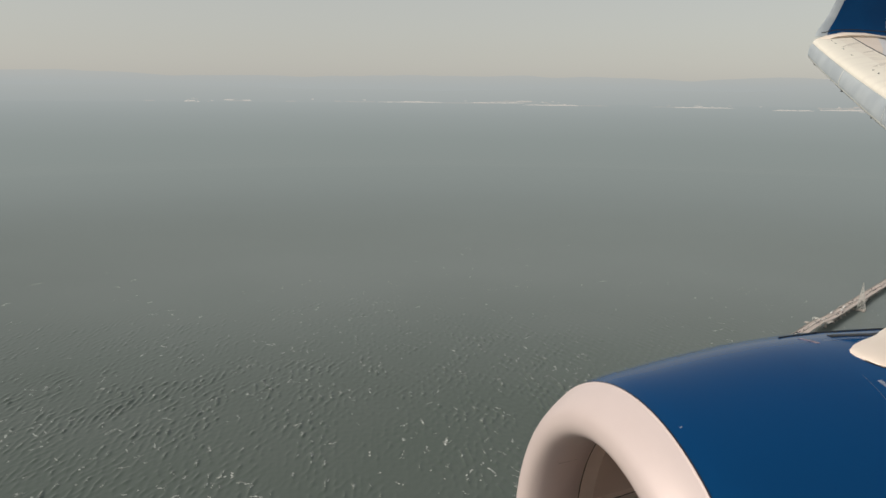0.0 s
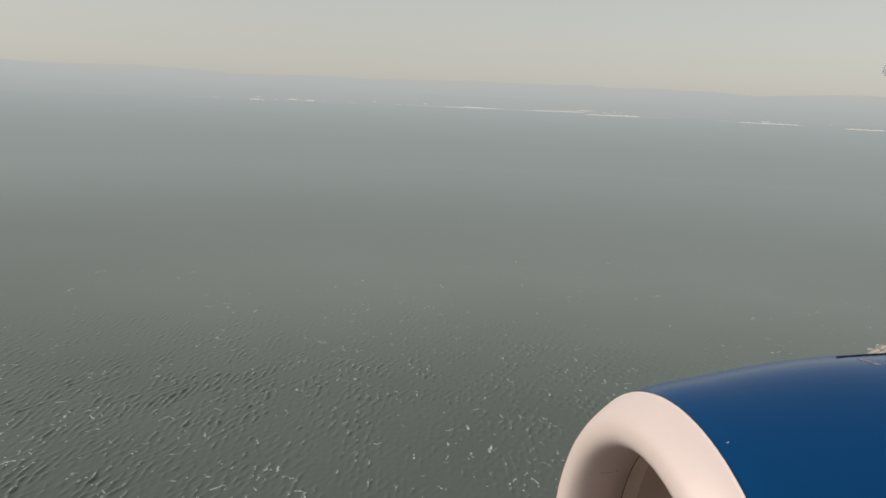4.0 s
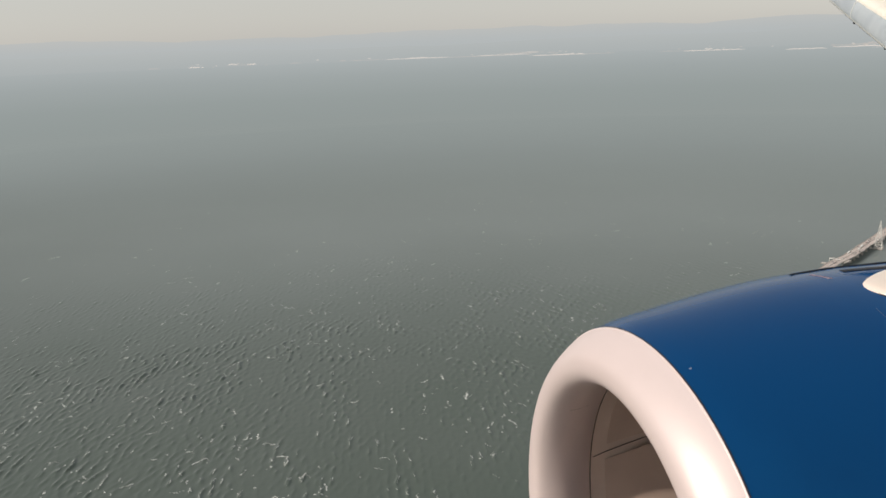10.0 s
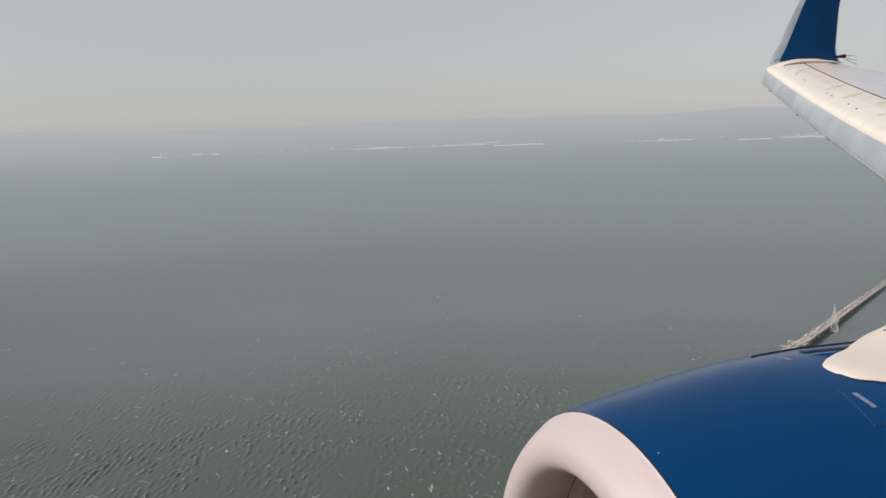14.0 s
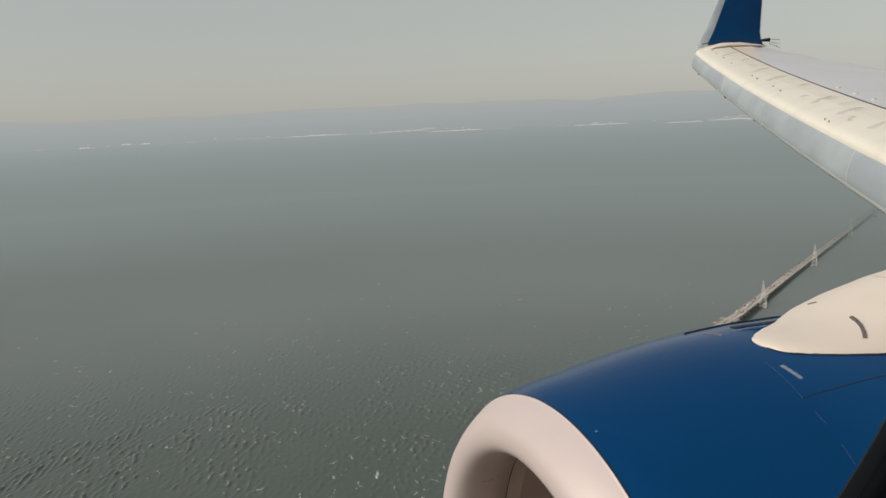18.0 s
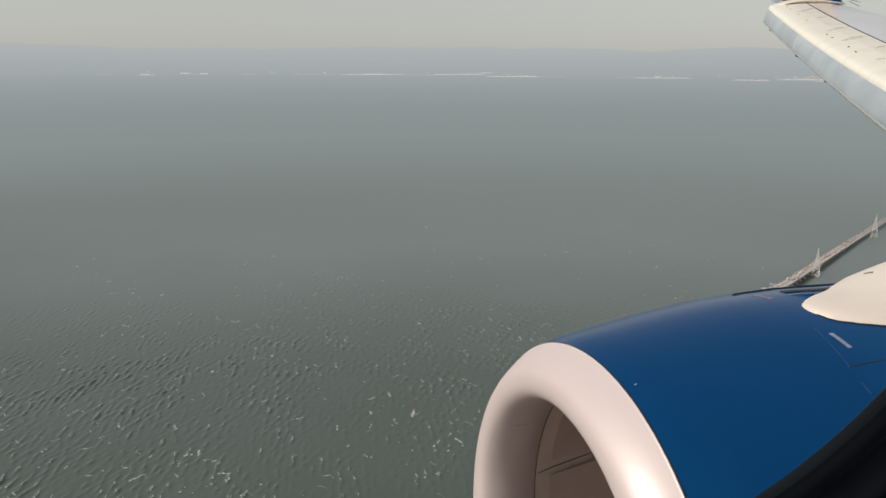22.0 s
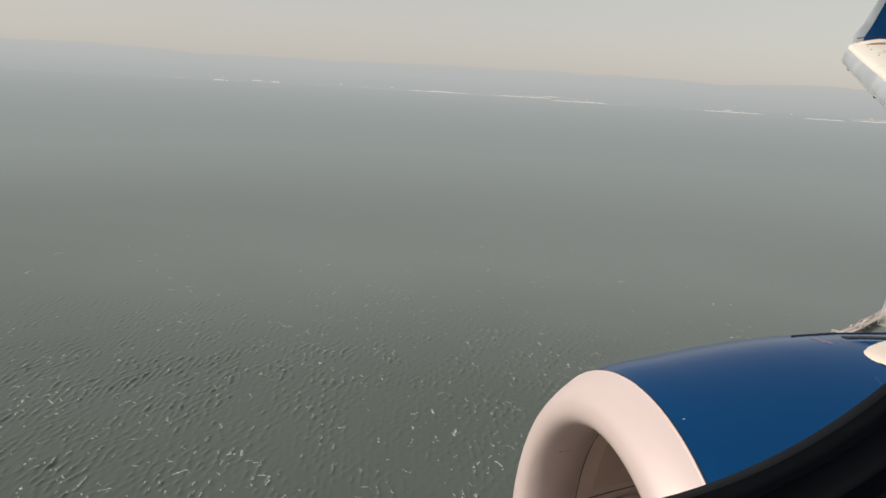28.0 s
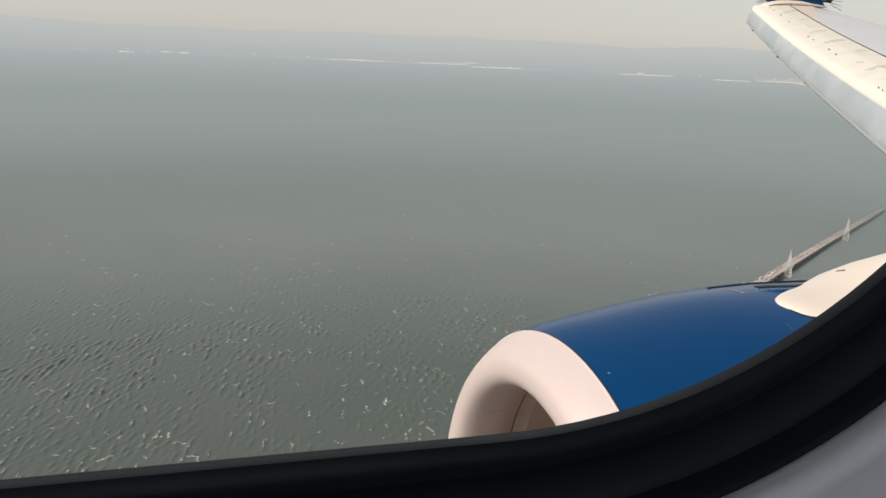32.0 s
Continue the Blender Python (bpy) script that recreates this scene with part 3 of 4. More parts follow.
def on_fairing(x, a):
    """Station and bearing on the fairing: the point and the way out."""
    w, t, b, mid = (float(np.interp(x, [f[0] for f in FAIR], [f[k] for f in FAIR])) for k in (1, 2, 3, 4))
    q = lambda ang: Vector((x, FY + mid + w * math.copysign(abs(math.sin(ang)) ** 0.85, math.sin(ang)), (t + b) / 2 + (t - b) / 2 * math.copysign(abs(math.cos(ang)) ** 0.9, math.cos(ang))))
    return q(a), Vector((-0.25, math.sin(a) * (t - b) / 2, math.cos(a) * w)).normalized()


def meets_cowl(x):
    """Where the inboard flank of the fairing runs into the cowl."""
    for k in range(400):
        q, out = on_fairing(x, -math.pi * k / 400)
        dy, dz = (q.y - AY) / WIDE, q.z - AZ
        if math.hypot(dy, dz) < cowl_r(q.x - 0.03 * dz + 0.047 * (q.y - AY)):
            return q
    return q


# dark strip paints the shadow line along the fairing's lower edge
bm = bmesh.new()
edge = [meets_cowl(x) for x in np.concatenate([np.linspace(1.0, 1.1, 8), np.linspace(1.14, 2.3, 26)])]
strip(bm, edge, [(0, (q.y - AY), (q.z - AZ)) for q in edge], 0.012, 0.003)
part("fairing_shadow_line", bm, DARK, engine)


def fairing_bar(x0, a0, x1, a1, width, mtl, name):
    b = bmesh.new()
    rows = [on_fairing(x0 + (x1 - x0) * k / 5, a0 + (a1 - a0) * k / 5) for k in range(6)]
    strip(b, [r[0] for r in rows], [r[1] for r in rows], width, 0.003)
    part(name, b, mtl, fairing)


for f, g in ((0.0, 0.25), (0.27, 0.5), (0.52, 0.78), (0.8, 1.0)):
    fairing_bar(1.475 - 0.085 * f ** 1.3, radians(-10 - 30 * f), 1.475 - 0.085 * g ** 1.3, radians(-10 - 30 * g), 0.02, DARKMARK, "placard_bar")
fairing_bar(1.515, radians(28), 1.54, radians(22), 0.008, DARKMARK, "drain_slot")
fairing_bar(2.05, radians(12), 2.07, radians(9), 0.008, DARKMARK, "drain_slot")
fairing_bar(1.89, radians(15), 1.88, radians(3), 0.003, STREAK, "panel_line")
fairing_bar(1.88, radians(3), 1.85, radians(-8), 0.003, STREAK, "panel_line")

# ---- wing ----
wing = empty("aircraft_wing", "cream and grey airliner wing with drooped slats and blue winglet", "aircraft wing")
Y0, Y1 = -0.2, 14.9


def on_wing(y, dx, dz):
    return Vector((9.41 - 0.55 * (14.96 - y) + dx, y, 1.17 - 0.168 * (14.96 - y) + 0.003 * (y - 14.96) * (y - 7.2) + dz))


def chord(y):
    return 1.75 + (14.96 - y) * 0.27


def wing_loft(sections, ys, deeper=False):
    b = bmesh.new()
    deep = lambda y: 1 + 0.025 * max(0.0, 10.5 - y) if deeper else 1.0
    loft(b, [[on_wing(y, dx, -0.06 + (dz + 0.06) * deep(y)) for dx, dz in sections(y)] for y in ys], caps=True)
    return b


YS = list(np.linspace(Y0, Y1, 24))
part("leading_edge_panel", wing_loft(lambda y: [(0.03, -0.09), (-0.022, -0.066), (-0.026, -0.045), (-0.014, -0.012), (0.02, 0.015), (0.08, 0.037), (0.2, 0.066), (0.4, 0.095), (0.46, 0.1005), (0.46, -0.05)], YS), LEPAINT, wing, "cream painted leading edge")
part("worn_panel", wing_loft(lambda y: [(0.46, 0.1005), (0.6, 0.112), (0.788, 0.12), (0.788, -0.05), (0.46, -0.05)], YS), WORN, wing, "cream panel with brown-grey streaks")
part("skin_gap", wing_loft(lambda y: [(0.787, 0.1235), (0.815, 0.1245), (0.815, 0.05), (0.787, 0.05)], YS), DARK, wing)
part("wing_skin", wing_loft(lambda y: [(0.812, 0.121), (1.1, 0.128), (0.5 * chord(y) + 0.4, 0.125), (chord(y), 0.06), (chord(y), 0.045), (0.8, -0.12), (0.3, -0.12), (0.05, -0.05)], YS), SKIN, wing, "pale grey upper wing skin")
tip = []
for k in range(7):
    y = 12.0 + 0.48 * k
    w = 0.6 * (k / 6.0) ** 0.8
    tip.append([on_wing(y, 0.824, 0.123), on_wing(y, 0.824, 0.1275), on_wing(y, 0.83 + w, 0.1315), on_wing(y, 0.834 + w, 0.12)])
bm = bmesh.new()
loft(bm, tip, caps=True)
part("tip_panel", bm, WHITE, wing, "cream panel beside the winglet root")
SEAMS = [0.3, 5.3, 8.3, 11.24, 14.92]
for y0, y1 in zip(SEAMS, SEAMS[1:]):
    ys = list(np.linspace(y0 + 0.003, y1 - 0.003, 8))
    part("slat", wing_loft(lambda y: [(0.0, -0.06), (-0.03, -0.062), (-0.066, -0.10), (-0.096, -0.17), (-0.115, -0.25), (-0.118, -0.30), (-0.105, -0.325), (-0.05, -0.335), (0.12, -0.30), (0.10, -0.15)], ys, True), SLAT, wing, "drooped grey metal slat")
    part("slat_edge", wing_loft(lambda y: [(-0.122, -0.295), (-0.123, -0.315), (-0.110, -0.333), (-0.07, -0.340), (-0.07, -0.334), (-0.10, -0.322)], ys, True), SLATEDGE, wing)
for y, half in zip(SEAMS[1:4], (0.009, 0.006, 0.024)):
    part("slat_seam", wing_loft(lambda q: [(0.0, -0.06), (-0.033, -0.063), (-0.069, -0.10), (-0.099, -0.17), (-0.119, -0.25), (-0.122, -0.30), (-0.1, -0.3), (-0.05, -0.15)], [y - half, y + half], True), SLATEDGE, wing)
for y in (14.0, 11.0, 8.85):
    bm = bmesh.new()
    c = on_wing(y, -0.09, -0.375)
    box(bm, c.x - 0.018, c.x + 0.04, c.y - 0.014, c.y + 0.014, c.z + 0.014, c.z + 0.05)
    bmesh.ops.bevel(bm, geom=bm.edges[:], offset=0.006, segments=1)
    part("slat_bracket", bm, DARK, wing)
for y, dx in ((14.25, 0.28), (13.8, 0.28), (12.95, 0.28), (12.05, 0.26), (10.25, 0.22), (9.9, 0.22), (8.95, 0.22), (8.5, 0.20), (6.35, 0.06), (6.2, 0.05)):
    bm = bmesh.new()
    p = on_wing(y, dx, 0.066 + (dx - 0.2) * 0.13)
    r = 0.014 if y > 7 else 0.005
    rod(bm, p - Vector((0, 0, 0.01)), p + Vector((0, 0, 0.01)), r, 0.8 * r, 8)
    part("fastener_hole", bm, DARK, wing)
for y in (8.1, 7.5, 6.95, 6.3):
    bm = bmesh.new()
    p = on_wing(y, 0.97, 0.126)
    box(bm, p.x - 0.03, p.x + 0.03, p.y - 0.015, p.y + 0.015, p.z - 0.01, p.z + 0.016)
    bmesh.ops.bevel(bm, geom=bm.edges[:], offset=0.009, segments=2)
    part("vortex_tab", bm, LEPAINT, wing)
skin_z = lambda dx: float(np.interp(dx, [0.2, 0.4, 0.6, 0.788], [0.066, 0.095, 0.112, 0.12]))
for ya, xa, yb, xb, wide in ((13.24, 0.33, 13.64, 0.73, 0.10), (12.2, 0.50, 12.3, 0.72, 0.05), (10.6, 0.33, 10.84, 0.71, 0.10), (9.54, 0.31, 9.74, 0.67, 0.12), (8.6, 0.52, 8.66, 0.70, 0.08), (7.8, 0.27, 7.78, 0.37, 0.05), (7.3, 0.25, 7.48, 0.65, 0.12), (6.46, 0.27, 6.52, 0.61, 0.12), (6.05, 0.22, 6.15, 0.34, 0.05), (5.58, 0.25, 5.64, 0.57, 0.12)):
    rows = [(ya + (yb - ya) * f + 0.05 * math.sin(3 * f), xa + (xb - xa) * f) for f in (0, 0.25, 0.5, 0.75, 1)]
    up = [(-0.1, -0.1, 1)] * 5
    bm = bmesh.new()
    strip(bm, [on_wing(y - 0.5 * wide, dx + 0.01, skin_z(dx + 0.01)) for y, dx in rows], up, wide, 0.0012)
    part("stain", bm, STAIN, wing)
    bm = bmesh.new()
    for (y, dx), (y2, dx2), w in zip(rows, rows[1:], (0.008, 0.014, 0.022, 0.03)):
        strip(bm, [on_wing(y, dx, skin_z(dx)), on_wing(y2, dx2, skin_z(dx2))], up[:2], w, 0.0022)
    part("streak", bm, STREAK, wing)

# winglet: sections from the root up
WL = [(0.0, 9.44, 11.24, 14.96, 1.25), (0.06, 9.50, 11.23, 15.03, 1.31), (0.14, 9.58, 11.22, 15.08, 1.40), (0.3, 9.74, 11.22, 15.12, 1.58), (0.5, 9.90, 11.25, 15.14, 1.85), (0.75, 10.21, 11.32, 15.18, 2.4), (1.0, 10.76, 11.52, 15.24, 3.3), (1.1, 11.02, 11.62, 15.27, 3.75)]


def winglet(f0, f1, name, mtl, puff, label=""):
    b = bmesh.new()
    rings = []
    for s, xl, xt, y, z in WL:
        w = 0.05 * (1 - 0.6 * s) + puff
        c = xt - xl
        xs = [xl + c * (f0 + (f1 - f0) * k / 6) for k in range(7)]
        th = [w * math.sqrt(max(0.0, min(1.0, 9 * ((x - xl) / c + 0.002)))) * (1 - ((x - xl) / c) ** 2 * 0.85) for x in xs]
        rings.append([(x, y - h, z) for x, h in zip(xs, th)] + [(x, y + h, z) for x, h in list(zip(xs, th))[::-1]])
    loft(b, rings, caps=True)
    part(name, b, mtl, wing, label)


winglet(0.13, 0.985, "winglet", BLUE, 0.0, "deep blue blended winglet")
winglet(0.0, 0.131, "winglet_leading_edge", SLAT, 0.001, "bare metal winglet leading edge")
winglet(0.984, 1.0, "winglet_trailing_edge", SLATEDGE, 0.0)
bm = bmesh.new()
strip(bm, [(9.55, 14.93, 1.315), (9.9, 14.96, 1.385), (10.4, 14.97, 1.40), (11.0, 14.97, 1.385), (11.2, 14.97, 1.375)], [(0, -1, 0.3)] * 5, 0.016, 0.006)
part("winglet_root_line", bm, DARK, wing)
bm = bmesh.new()
rings = []
for x, w, z in ((9.45, 0.02, 1.20), (9.6, 0.08, 1.24), (9.9, 0.12, 1.275), (10.3, 0.12, 1.275), (10.7, 0.07, 1.25), (10.9, 0.01, 1.235)):
    rings.append([(x, 14.75 + 0.35 * math.sin(2 * math.pi * k / 12) * 0.8, z - 0.02 + w * 0.55 * math.cos(2 * math.pi * k / 12)) for k in range(12)])
loft(bm, rings, caps=True)
part("winglet_root_fairing", bm, WHITE, wing)
bm = bmesh.new()
rod(bm, (11.15, 15.05, 1.385), (11.42, 15.08, 1.40), 0.02, 0.045, 8)
part("tail_light", bm, DARK, wing)
for d in (0.0, 0.05, -0.04):
    bm = bmesh.new()
    rod(bm, (11.42, 15.06, 1.36 + d), (11.75, 15.1, 1.30 + d * 2), 0.006, 0.004, 5)
    part("static_wick", bm, DARK, wing)

# ---- cabin ----
XR, ZB, RC = -1.202, -0.114, 0.083
WX, WZ = XR - 0.142, ZB + 0.18


def window_ring(grow, y, n=36, cx=WX, cz=WZ):
    pts = []
    hx, hz, rc = 0.142 + grow, 0.18 + grow, RC + grow
    for q, (sx, sz) in enumerate(((1, 1), (-1, 1), (-1, -1), (1, -1))):
        for k in range(n):
            a = math.pi / 2 * (q + k / (n - 1))
            pts.append((cx + sx * (hx - rc) + rc * math.cos(a), y, cz + sz * (hz - rc) + rc * math.sin(a)))
    return pts


window = empty("window_1", "aircraft cabin window with black seal and pale surround", "window", kind="structure")
bm = bmesh.new()
loft(bm, [window_ring(g, y - 0.003) for g, y in ((0.08, 0.109), (0.012, 0.1065), (0.002, 0.105), (0.0, 0.103), (0.0, 0.101), (0.0015, 0.1), (0.004, 0.1006), (0.006, 0.1032), (0.0085, 0.1003), (0.0105, 0.1), (0.0125, 0.1025), (0.0145, 0.1), (0.0158, 0.1), (0.0168, 0.103))])
part("seal", bm, RUBBER, window, "black rubber seal")
bm = bmesh.new()
loft(bm, [window_ring(g, y - 0.003) for g, y in ((0.0163, 0.103), (0.0163, 0.0985), (0.0170, 0.0968), (0.0185, 0.0962), (0.0202, 0.0966), (0.0215, 0.0978), (0.0225, 0.0984), (0.03, 0.0975), (0.06, 0.092), (0.075, 0.086), (0.077, 0.082))])
part("surround", bm, PANEL, window, "pale grey plastic surround")


def cabin_wall(y, thick, name, grow=0.076):
    """A flat panel round the window opening."""
    b = bmesh.new()
    for yy in (y, y + thick):
        inner = [b.verts.new(p) for p in window_ring(grow, yy)]
        o = [b.verts.new((WX + sx * 0.285, yy, WZ + sz * 0.315)) for sx, sz in ((1, 1), (-1, 1), (-1, -1), (1, -1))]
        for q in range(4):
            seg = inner[36 * q:36 * q + 36]
            for k in range(35):
                b.faces.new((o[q], seg[k], seg[k + 1]))
            b.faces.new((o[q], seg[-1], inner[(36 * q + 36) % 144], o[(q + 1) % 4]))
    loft(b, [window_ring(grow, yy) for yy in (y, y + thick)])
    loft(b, [[(WX + sx * 0.285, yy, WZ + sz * 0.315) for sx, sz in ((1, 1), (-1, 1), (-1, -1), (1, -1))] for yy in (y, y + thick)])
    return tagged(part(name, b, PANEL, smooth=False), "pale grey cabin side wall round the window opening", "wall", kind="structure")


cabin_wall(0.083, 0.024, "wall_window_side")

# round fuselage shell with openings for the window and, unseen, for the fill lamps
FCY, FCZ, FR0, FR1 = -1.73, -0.25, 1.835, 1.88
turns = sorted({0.4, 5.0, 14.0, 19.1, 160.9, 166.0, 175.0, 179.6} | {24.0 + 8 * k for k in range(17)} | {186.0 + 6 * k for k in range(30)})
along = sorted({-9.0, -6.5, -4.5, -3.0, 1.5, 4.0, 7.0, 10.0, 13.0, WX - 0.275, WX + 0.275} | {round(WX + 0.7 * i + q, 4) for i in (-1, 0, 1) for q in (-0.14, 0.14)})


def is_open(xm, tm):
    near = abs(xm - WX) < 0.275 and 0.4 < tm < 19.1
    return near or (166 < tm < 175 and any(abs(xm - WX - 0.7 * i) < 0.14 for i in (-1, 0, 1)))


bm = bmesh.new()
nt = len(turns)
grid = [[[bm.verts.new((x, FCY + r * math.cos(radians(t)), FCZ + r * math.sin(radians(t)))) for t in turns] for x in along] for r in (FR0, FR1)]
middle = lambda k: (turns[k] + (turns[k + 1] if k + 1 < nt else 360.4)) / 2
full = {(i, k) for i in range(len(along) - 1) for k in range(nt) if not is_open((along[i] + along[i + 1]) / 2, middle(k))}
for i, k in full:
    j = (k + 1) % nt
    for r in (0, 1):
        bm.faces.new((grid[r][i][k], grid[r][i + 1][k], grid[r][i + 1][j], grid[r][i][j]))
    for other, p, q in (((i - 1, k), (i, k), (i, j)), ((i + 1, k), (i + 1, k), (i + 1, j)), ((i, (k - 1) % nt), (i, k), (i + 1, k)), ((i, j), (i, j), (i + 1, j))):
        if other not in full:
            bm.faces.new((grid[0][p[0]][p[1]], grid[0][q[0]][q[1]], grid[1][q[0]][q[1]], grid[1][p[0]][p[1]]))
bmesh.ops.recalc_face_normals(bm, faces=bm.faces[:])
tagged(part("wall_fuselage", bm, PANEL, smooth=False), "white painted round aircraft fuselage shell", "fuselage", kind="structure")


def disc(x, r, thick):
    b = bmesh.new()
    loft(b, [[(xx, FCY + r * math.cos(2 * math.pi * k / 64), FCZ + r * math.sin(2 * math.pi * k / 64)) for k in range(64)] for xx in (x, x + thick)], caps=True)
    return b


for name, x, label in (("wall_forward", -3.4, "pale cabin partition"), ("wall_aft", 1.2, "pale cabin partition"), ("wall_nose", -8.9, "plain fuselage bulkhead"), ("wall_tail", 12.8, "plain fuselage bulkhead")):
    tagged(part(name, disc(x, 1.83, 0.05), PANEL, smooth=False), label, "wall", kind="structure")
bm = bmesh.new()
box(bm, -3.35, 1.2, -3.30, -0.16, -1.21, -1.15)
tagged(part("floor", bm, CARPET, smooth=False), "dark carpeted cabin floor", "floor", kind="structure")
bm = bmesh.new()
box(bm, -3.35, 1.2, -3.08, -0.38, 0.95, 1.0)
tagged(part("ceiling", bm, PANEL, smooth=False), "pale cabin ceiling", "ceiling", kind="structure")
# unseen fill lamps, brighter than the sky, added to lift the window surround
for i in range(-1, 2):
    lamp = new("cabin_fill_lamp", bpy.data.lights.new("cabin_fill_lamp", "AREA"))
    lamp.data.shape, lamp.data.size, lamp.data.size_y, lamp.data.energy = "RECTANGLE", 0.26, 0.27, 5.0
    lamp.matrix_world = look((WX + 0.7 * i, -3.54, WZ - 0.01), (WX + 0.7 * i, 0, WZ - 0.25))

# ---- bridge ----
DECK = [(565, 790, 30), (606, 885, 33), (639, 945, 34), (668, 1000, 32), (717, 1057, 28), (762, 1102, 25), (831, 1160, 21), (892, 1207, 18), (992, 1287, 14), (1050, 1325, 12), (1247, 1471, 10), (1466, 1633, 8), (1721, 1817, 7), (2182, 2149, 7), (2688, 2514, 7), (3329, 2983, 7)]


def smooth_deck(step=14.0):
    pts = [Vector(p) for p in DECK]
    fine = []
    for i in range(len(pts) - 1):
        p0, p1, p2, p3 = pts[max(i - 1, 0)], pts[i], pts[i + 1], pts[min(i + 2, len(pts) - 1)]
        n = max(2, int((p2 - p1).length / step))
        for k in range(n):
            t = k / n
            fine.append(0.5 * ((2 * p1) + (p2 - p0) * t + (2 * p0 - 5 * p1 + 4 * p2 - p3) * t * t + (3 * p1 - p0 - 3 * p2 + p3) * t ** 3))
    fine.append(pts[-1])
    out = []
    for i, p in enumerate(fine):
        d = fine[min(i + 1, len(fine) - 1)] - fine[max(i - 1, 0)]
        d.z = 0
        d.normalize()
        out.append((Vector((p.x, p.y, p.z - H)), d, Vector((d.y, -d.x, 0))))
    return out


LINE = smooth_deck()
bridge = empty("bridge", "long concrete road bridge on piers across the bay", "bridge")


def deck_band(s0, s1, z0, z1, mtl, name, label="", i0=0, i1=None):
    b = bmesh.new()
    rows = LINE[i0:i1]
    loft(b, [[c + s * s1 + Vector((0, 0, z1)), c + s * s0 + Vector((0, 0, z1)), c + s * s0 + Vector((0, 0, z0)), c + s * s1 + Vector((0, 0, z0))] for c, d, s in rows], caps=True)
    return part(name, b, mtl, bridge, label, smooth=False)


deck_band(-10.2, 10.2, -1.2, -0.4, CONCRETE, "deck")
deck_band(-9.6, -0.35, -0.4, 0.0, ROAD, "roadway", "worn pinkish-grey roadway")
deck_band(0.35, 9.6, -0.4, 0.0, ROAD, "roadway", "worn pinkish-grey roadway")
deck_band(-0.3, 0.3, -0.4, 0.9, CONCRETE, "median_barrier")
deck_band(-10.2, -9.7, -0.4, 1.0, CONCRETE, "parapet")
deck_band(9.7, 10.2, -0.4, 1.0, CONCRETE, "parapet")
deck_band(-6.2, -4.6, -3.8, -1.2, GIRDER, "girder")
deck_band(4.6, 6.2, -3.8, -1.2, GIRDER, "girder")
WHITEPAINT = mat("lane_paint", (0.7, 0.69, 0.66), 0.7)
for off in (-5.8, -3.1, 3.1, 5.8):
    bm = bmesh.new()
    for i in range(0, len(LINE) - 1, 1):
        c, d, s = LINE[i]
        a = c + s * off + Vector((0, 0, 0.012))
        vs = [bm.verts.new(a + s * w + d * q) for w, q in ((-0.12, 0), (0.12, 0), (0.12, 5), (-0.12, 5))]
        bm.faces.new(vs)
    tagged(part("lane_marks", bm, WHITEPAINT, bridge, smooth=False), kind="stuff")


def pier(i, wide):
    c, d, s = LINE[i]
    top = c.z - 1.2
    for q in (-5.2, 5.2):
        b = bmesh.new()
        for z0, z1, w in ((-H - 1, -H + 2.4, 2.4), (-H + 2.4, top - 3.2 if wide else top - 1.0, 1.1)):
            if z1 > z0:
                loft(b, [[Vector((c.x, c.y, z)) + s * (q + w * u) + d * (w * v) for u, v in ((-1, -0.7), (1, -0.7), (1, 0.7), (-1, 0.7))] for z in (z0, z1)], caps=True)
        part("pier_column", b, CONCRETE, bridge, smooth=False)
    b = bmesh.new()
    loft(b, [[Vector((c.x, c.y, z)) + s * u + d * v for u, v in ((-7.6, -1.0), (7.6, -1.0), (7.6, 1.0), (-7.6, 1.0))] for z in (top - (3.2 if wide else 1.6), top)], caps=True)
    part("pier_cap", b, CONCRETE, bridge, smooth=False)


cut = next(i for i, (c, d, s) in enumerate(LINE) if c.x > 993)
for i in range(2, cut, 4):
    pier(i, True)
for i in range(cut + 1, len(LINE) - 1, 2):
    pier(i, False)


def at_bridge(x):
    return min(LINE, key=lambda row: abs(row[0].x - x))


def platform(x, side, long, wide):
    c, d, s = at_bridge(x)
    b = bmesh.new()
    o = c + s * (side * (10.3 + wide / 2))
    loft(b, [[Vector((o.x, o.y, z)) + s * u * wide / 2 + d * v * long / 2 for u, v in ((-1, -1), (1, -1), (1, 1), (-1, 1))] for z in (c.z - 1.4, c.z - 0.2)], caps=True)
    part("refuge_platform", b, CONCRETE, bridge, smooth=False)


for x, side, long, wide in ((985, -1, 9, 10), (1020, 1, 26, 5), (1135, -1, 24, 3), (1215, 1, 24, 3), (1505, -1, 18, 2.5), (1825, 1, 22, 3), (2185, 1, 22, 3), (2565, -1, 22, 3)):
    platform(x, side, long, wide)

# sign gantry over the roadway
c, d, s = at_bridge(990)
gantry = empty("sign_gantry", "pale steel sign gantry over the bridge roadway", "gantry")
for q in (-9.8, 9.8):
    bm = bmesh.new()
    rod(bm, c + s * q + Vector((0, 0, -0.4)), c + s * q + Vector((0, 0, 8.5)), 0.45)
    part("post", bm, STEEL, gantry)
for z in (7.0, 8.4):
    bm = bmesh.new()
    rod(bm, c + s * -9.8 + Vector((0, 0, z)), c + s * 9.8 + Vector((0, 0, z)), 0.35)
    part("beam", bm, STEEL, gantry)

# lattice pylons beside the bridge
pylon = empty("power_pylon", "pale galvanised lattice power pylon standing in the water", "pylon", "power pylons along the bridge")
HP = 60.0
half = lambda z: 6.2 * (1 - z / 50.0) + 1.2 if z < 50 else 1.2
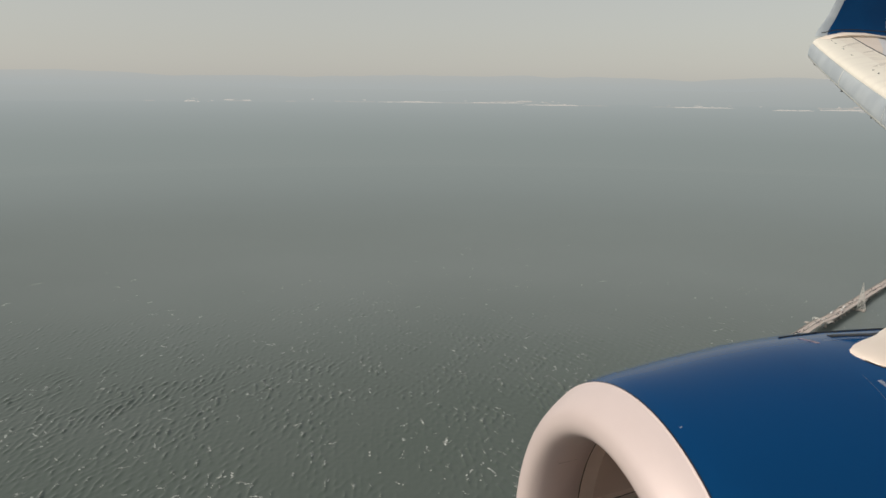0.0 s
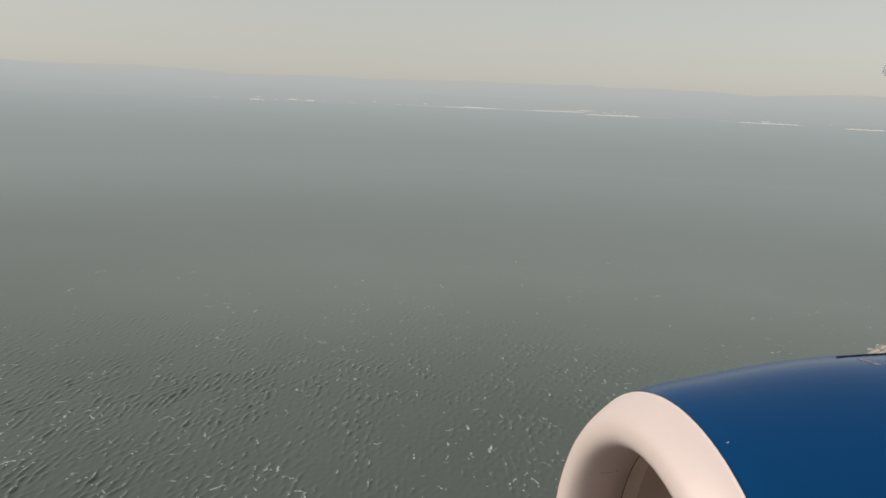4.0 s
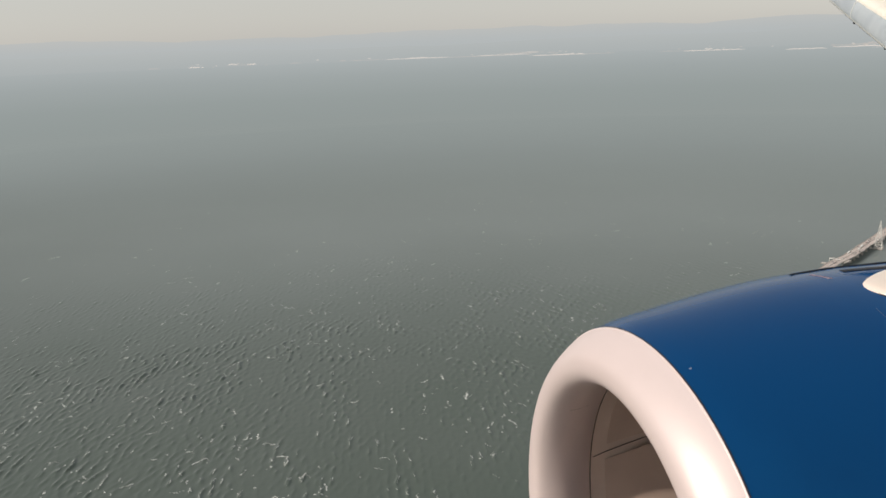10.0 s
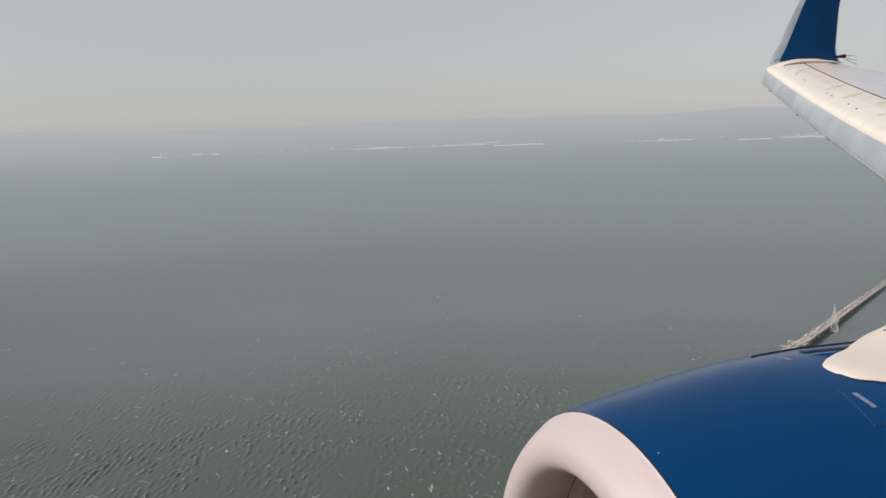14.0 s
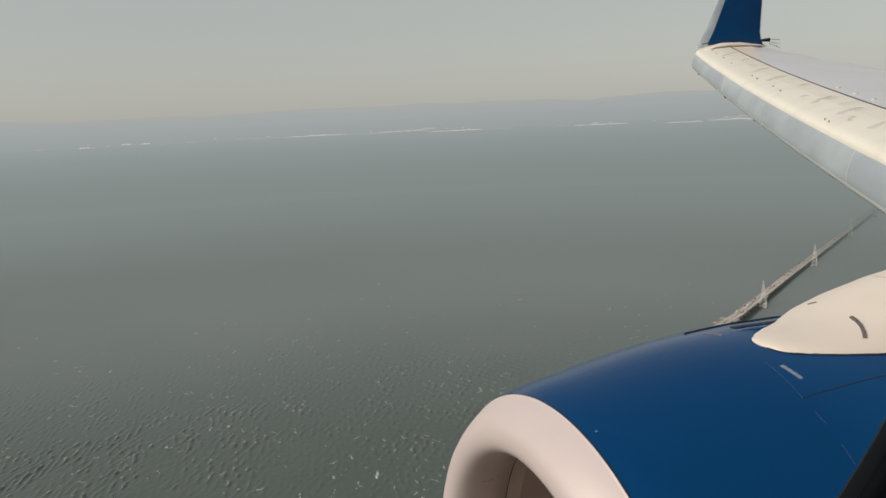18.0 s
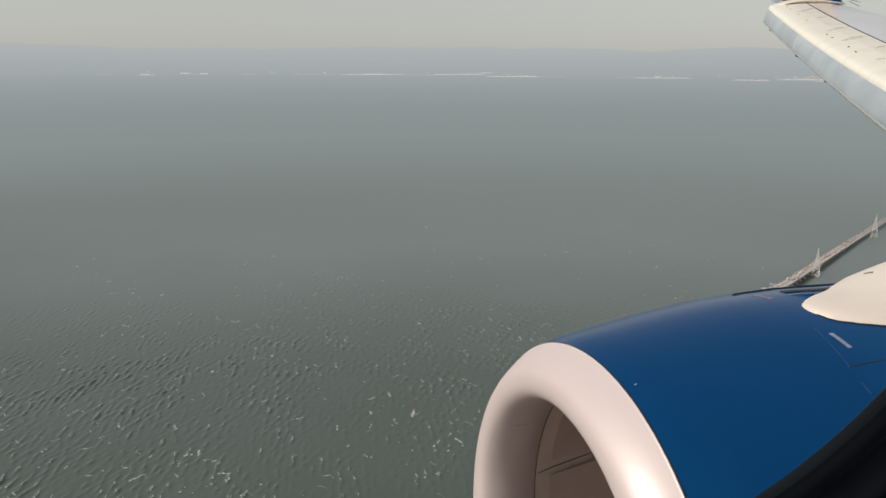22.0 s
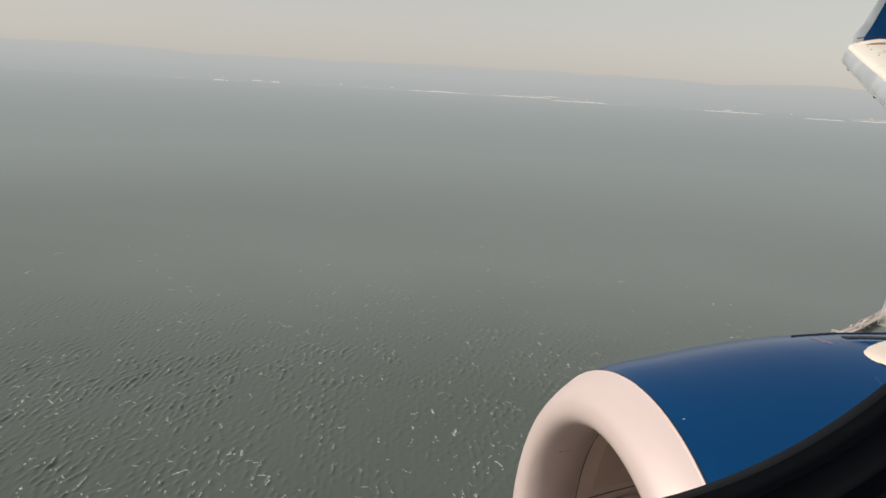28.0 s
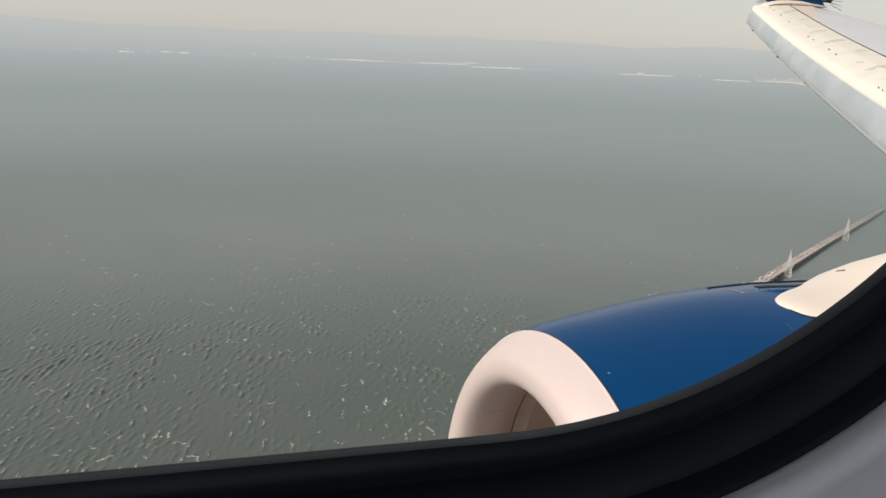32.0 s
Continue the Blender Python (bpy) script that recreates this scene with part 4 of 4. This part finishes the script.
for sx, sy in ((1, 1), (1, -1), (-1, 1), (-1, -1)):
    bm = bmesh.new()
    rod(bm, (sx * half(0), sy * half(0), 0), (sx * 1.2, sy * 1.2, 50), 0.5, 0.38, 5)
    rod(bm, (sx * 1.2, sy * 1.2, 50), (sx * 0.35, sy * 0.35, HP), 0.38, 0.25, 5)
    part("leg", bm, STEEL, pylon)
    bm = bmesh.new()
    box(bm, sx * 6.8 - 1.8, sx * 6.8 + 1.8, sy * 6.8 - 1.8, sy * 6.8 + 1.8, -2.5, 1.0)
    bmesh.ops.bevel(bm, geom=bm.edges[:], offset=0.3, segments=1)
    part("footing", bm, CONCRETE, pylon, smooth=False)
levels = [0.8, 9, 17, 24, 31, 37, 43, 50]
for z0, z1 in zip(levels, levels[1:]):
    for ax in (0, 1):
        for side in (1, -1):
            bm = bmesh.new()
            h0, h1 = half(z0), half(z1)
            P = lambda u, h, z: (u * h, side * h, z) if ax == 0 else (side * h, u * h, z)
            rod(bm, P(-1, h0, z0), P(1, h1, z1), 0.26, n=4)
            rod(bm, P(1, h0, z0), P(-1, h1, z1), 0.26, n=4)
            rod(bm, P(-1, h1, z1), P(1, h1, z1), 0.2, n=4)
            part("brace", bm, STEEL, pylon)
for z, w in ((41, 5.5), (48, 6.5), (56, 5.0)):
    for side in (1, -1):
        bm = bmesh.new()
        rod(bm, (0, 0, z), (side * w, 0, z + 0.4), 0.35, 0.15, 4)
        rod(bm, (0, 0, z + 1.8), (side * w, 0, z + 0.4), 0.2, 0.12, 4)
        part("cross_arm", bm, STEEL, pylon)
bm = bmesh.new()
box(bm, -8.5, 8.5, -8.5, 8.5, 0.2, 0.9)
bmesh.ops.bevel(bm, geom=bm.edges[:], offset=0.2, segments=1)
part("base_platform", bm, CONCRETE, pylon, smooth=False)
PYL = [(1173, 1393), (791, 1092), (1594, 1694), (2037, 2012), (2467, 2322), (2900, 2636), (3330, 2948)]
pylon.matrix_basis = pose(PYL[0][0], PYL[0][1], -H + 0.8, 0, 0, 40)
for x, y in PYL[1:]:
    copy_thing(pylon, pose(x, y, -H + 0.8, 0, 0, 40))

# ---- traffic ----


def vehicle(name, label, colour, long, wide, high, cab, category):
    paint = mat(name + "_paint", colour, 0.3, 0.0, tuple(c * 0.85 for c in colour), 2.0, coat=0.3)
    v = empty(name, label, category, "traffic on the bridge")
    b = bmesh.new()
    prof = [(-0.5, 0.25), (-0.5, 0.55), (-0.48, 0.6), (0.3, 0.62), (0.48, 0.5), (0.5, 0.25)]
    if cab == "box":
        prof = [(-0.5, 0.22), (-0.5, 1.0), (0.28, 1.0), (0.29, 0.8), (0.44, 0.78), (0.5, 0.45), (0.5, 0.22)]
    loft(b, [[(x * long, w, z * high) for x, z in prof] for w in (-wide / 2, wide / 2)], caps=True)
    part("body", b, paint, v, smooth=False)
    if cab == "car":
        b = bmesh.new()
        loft(b, [[(x * long, w * (0.95 if z < 0.8 else 0.8), z * high) for x, z in ((-0.42, 0.58), (-0.32, 0.98), (0.05, 1.0), (0.22, 0.6))] for w in (-wide / 2, wide / 2)], caps=True)
        part("cabin", b, GLASS, v, smooth=False)
    for sx in (-0.3, 0.32):
        for sy in (-0.46, 0.46):
            b = bmesh.new()
            rod(b, (sx * long, sy * wide - 0.1, 0.33), (sx * long, sy * wide + 0.1, 0.33), 0.33, n=8)
            part("wheel", b, TYRE, v)
    return v


kinds = [vehicle("car", "dark car driving on the bridge", (0.02, 0.02, 0.025), 4.7, 1.9, 1.5, "car", "car"),
         vehicle("car", "white car driving on the bridge", (0.7, 0.7, 0.68), 4.7, 1.9, 1.5, "car", "car"),
         vehicle("car", "red car driving on the bridge", (0.25, 0.03, 0.03), 4.6, 1.9, 1.5, "car", "car"),
         vehicle("car", "silver car driving on the bridge", (0.35, 0.36, 0.37), 4.8, 1.9, 1.5, "car", "car"),
         vehicle("truck", "white box truck driving on the bridge", (0.75, 0.74, 0.72), 11.0, 2.5, 3.6, "box", "truck")]
rnd = random.Random(21)
used = set()
spots = []
for i in range(3, len(LINE) - 4):
    for lane in (-7.1, -4.4, -1.8, 1.8, 4.4, 7.1):
        if rnd.random() < (0.16 if LINE[i][0].x < 1500 else 0.08):
            spots.append((i, lane))
for k, (i, lane) in enumerate(spots):
    c, d, s = LINE[i]
    j = rnd.choices(range(5), (6, 3, 1.2, 2, 0.7))[0]
    p = c + s * lane + d * rnd.uniform(0, 5) + Vector((0, 0, 0.0))
    yaw = math.degrees(math.atan2(d.y, d.x)) + (0 if lane > 0 else 180)
    m = pose(p.x, p.y, p.z, 0, 0, yaw)
    if j in used:
        copy_thing(kinds[j], m)
    else:
        kinds[j].matrix_basis = m
        used.add(j)
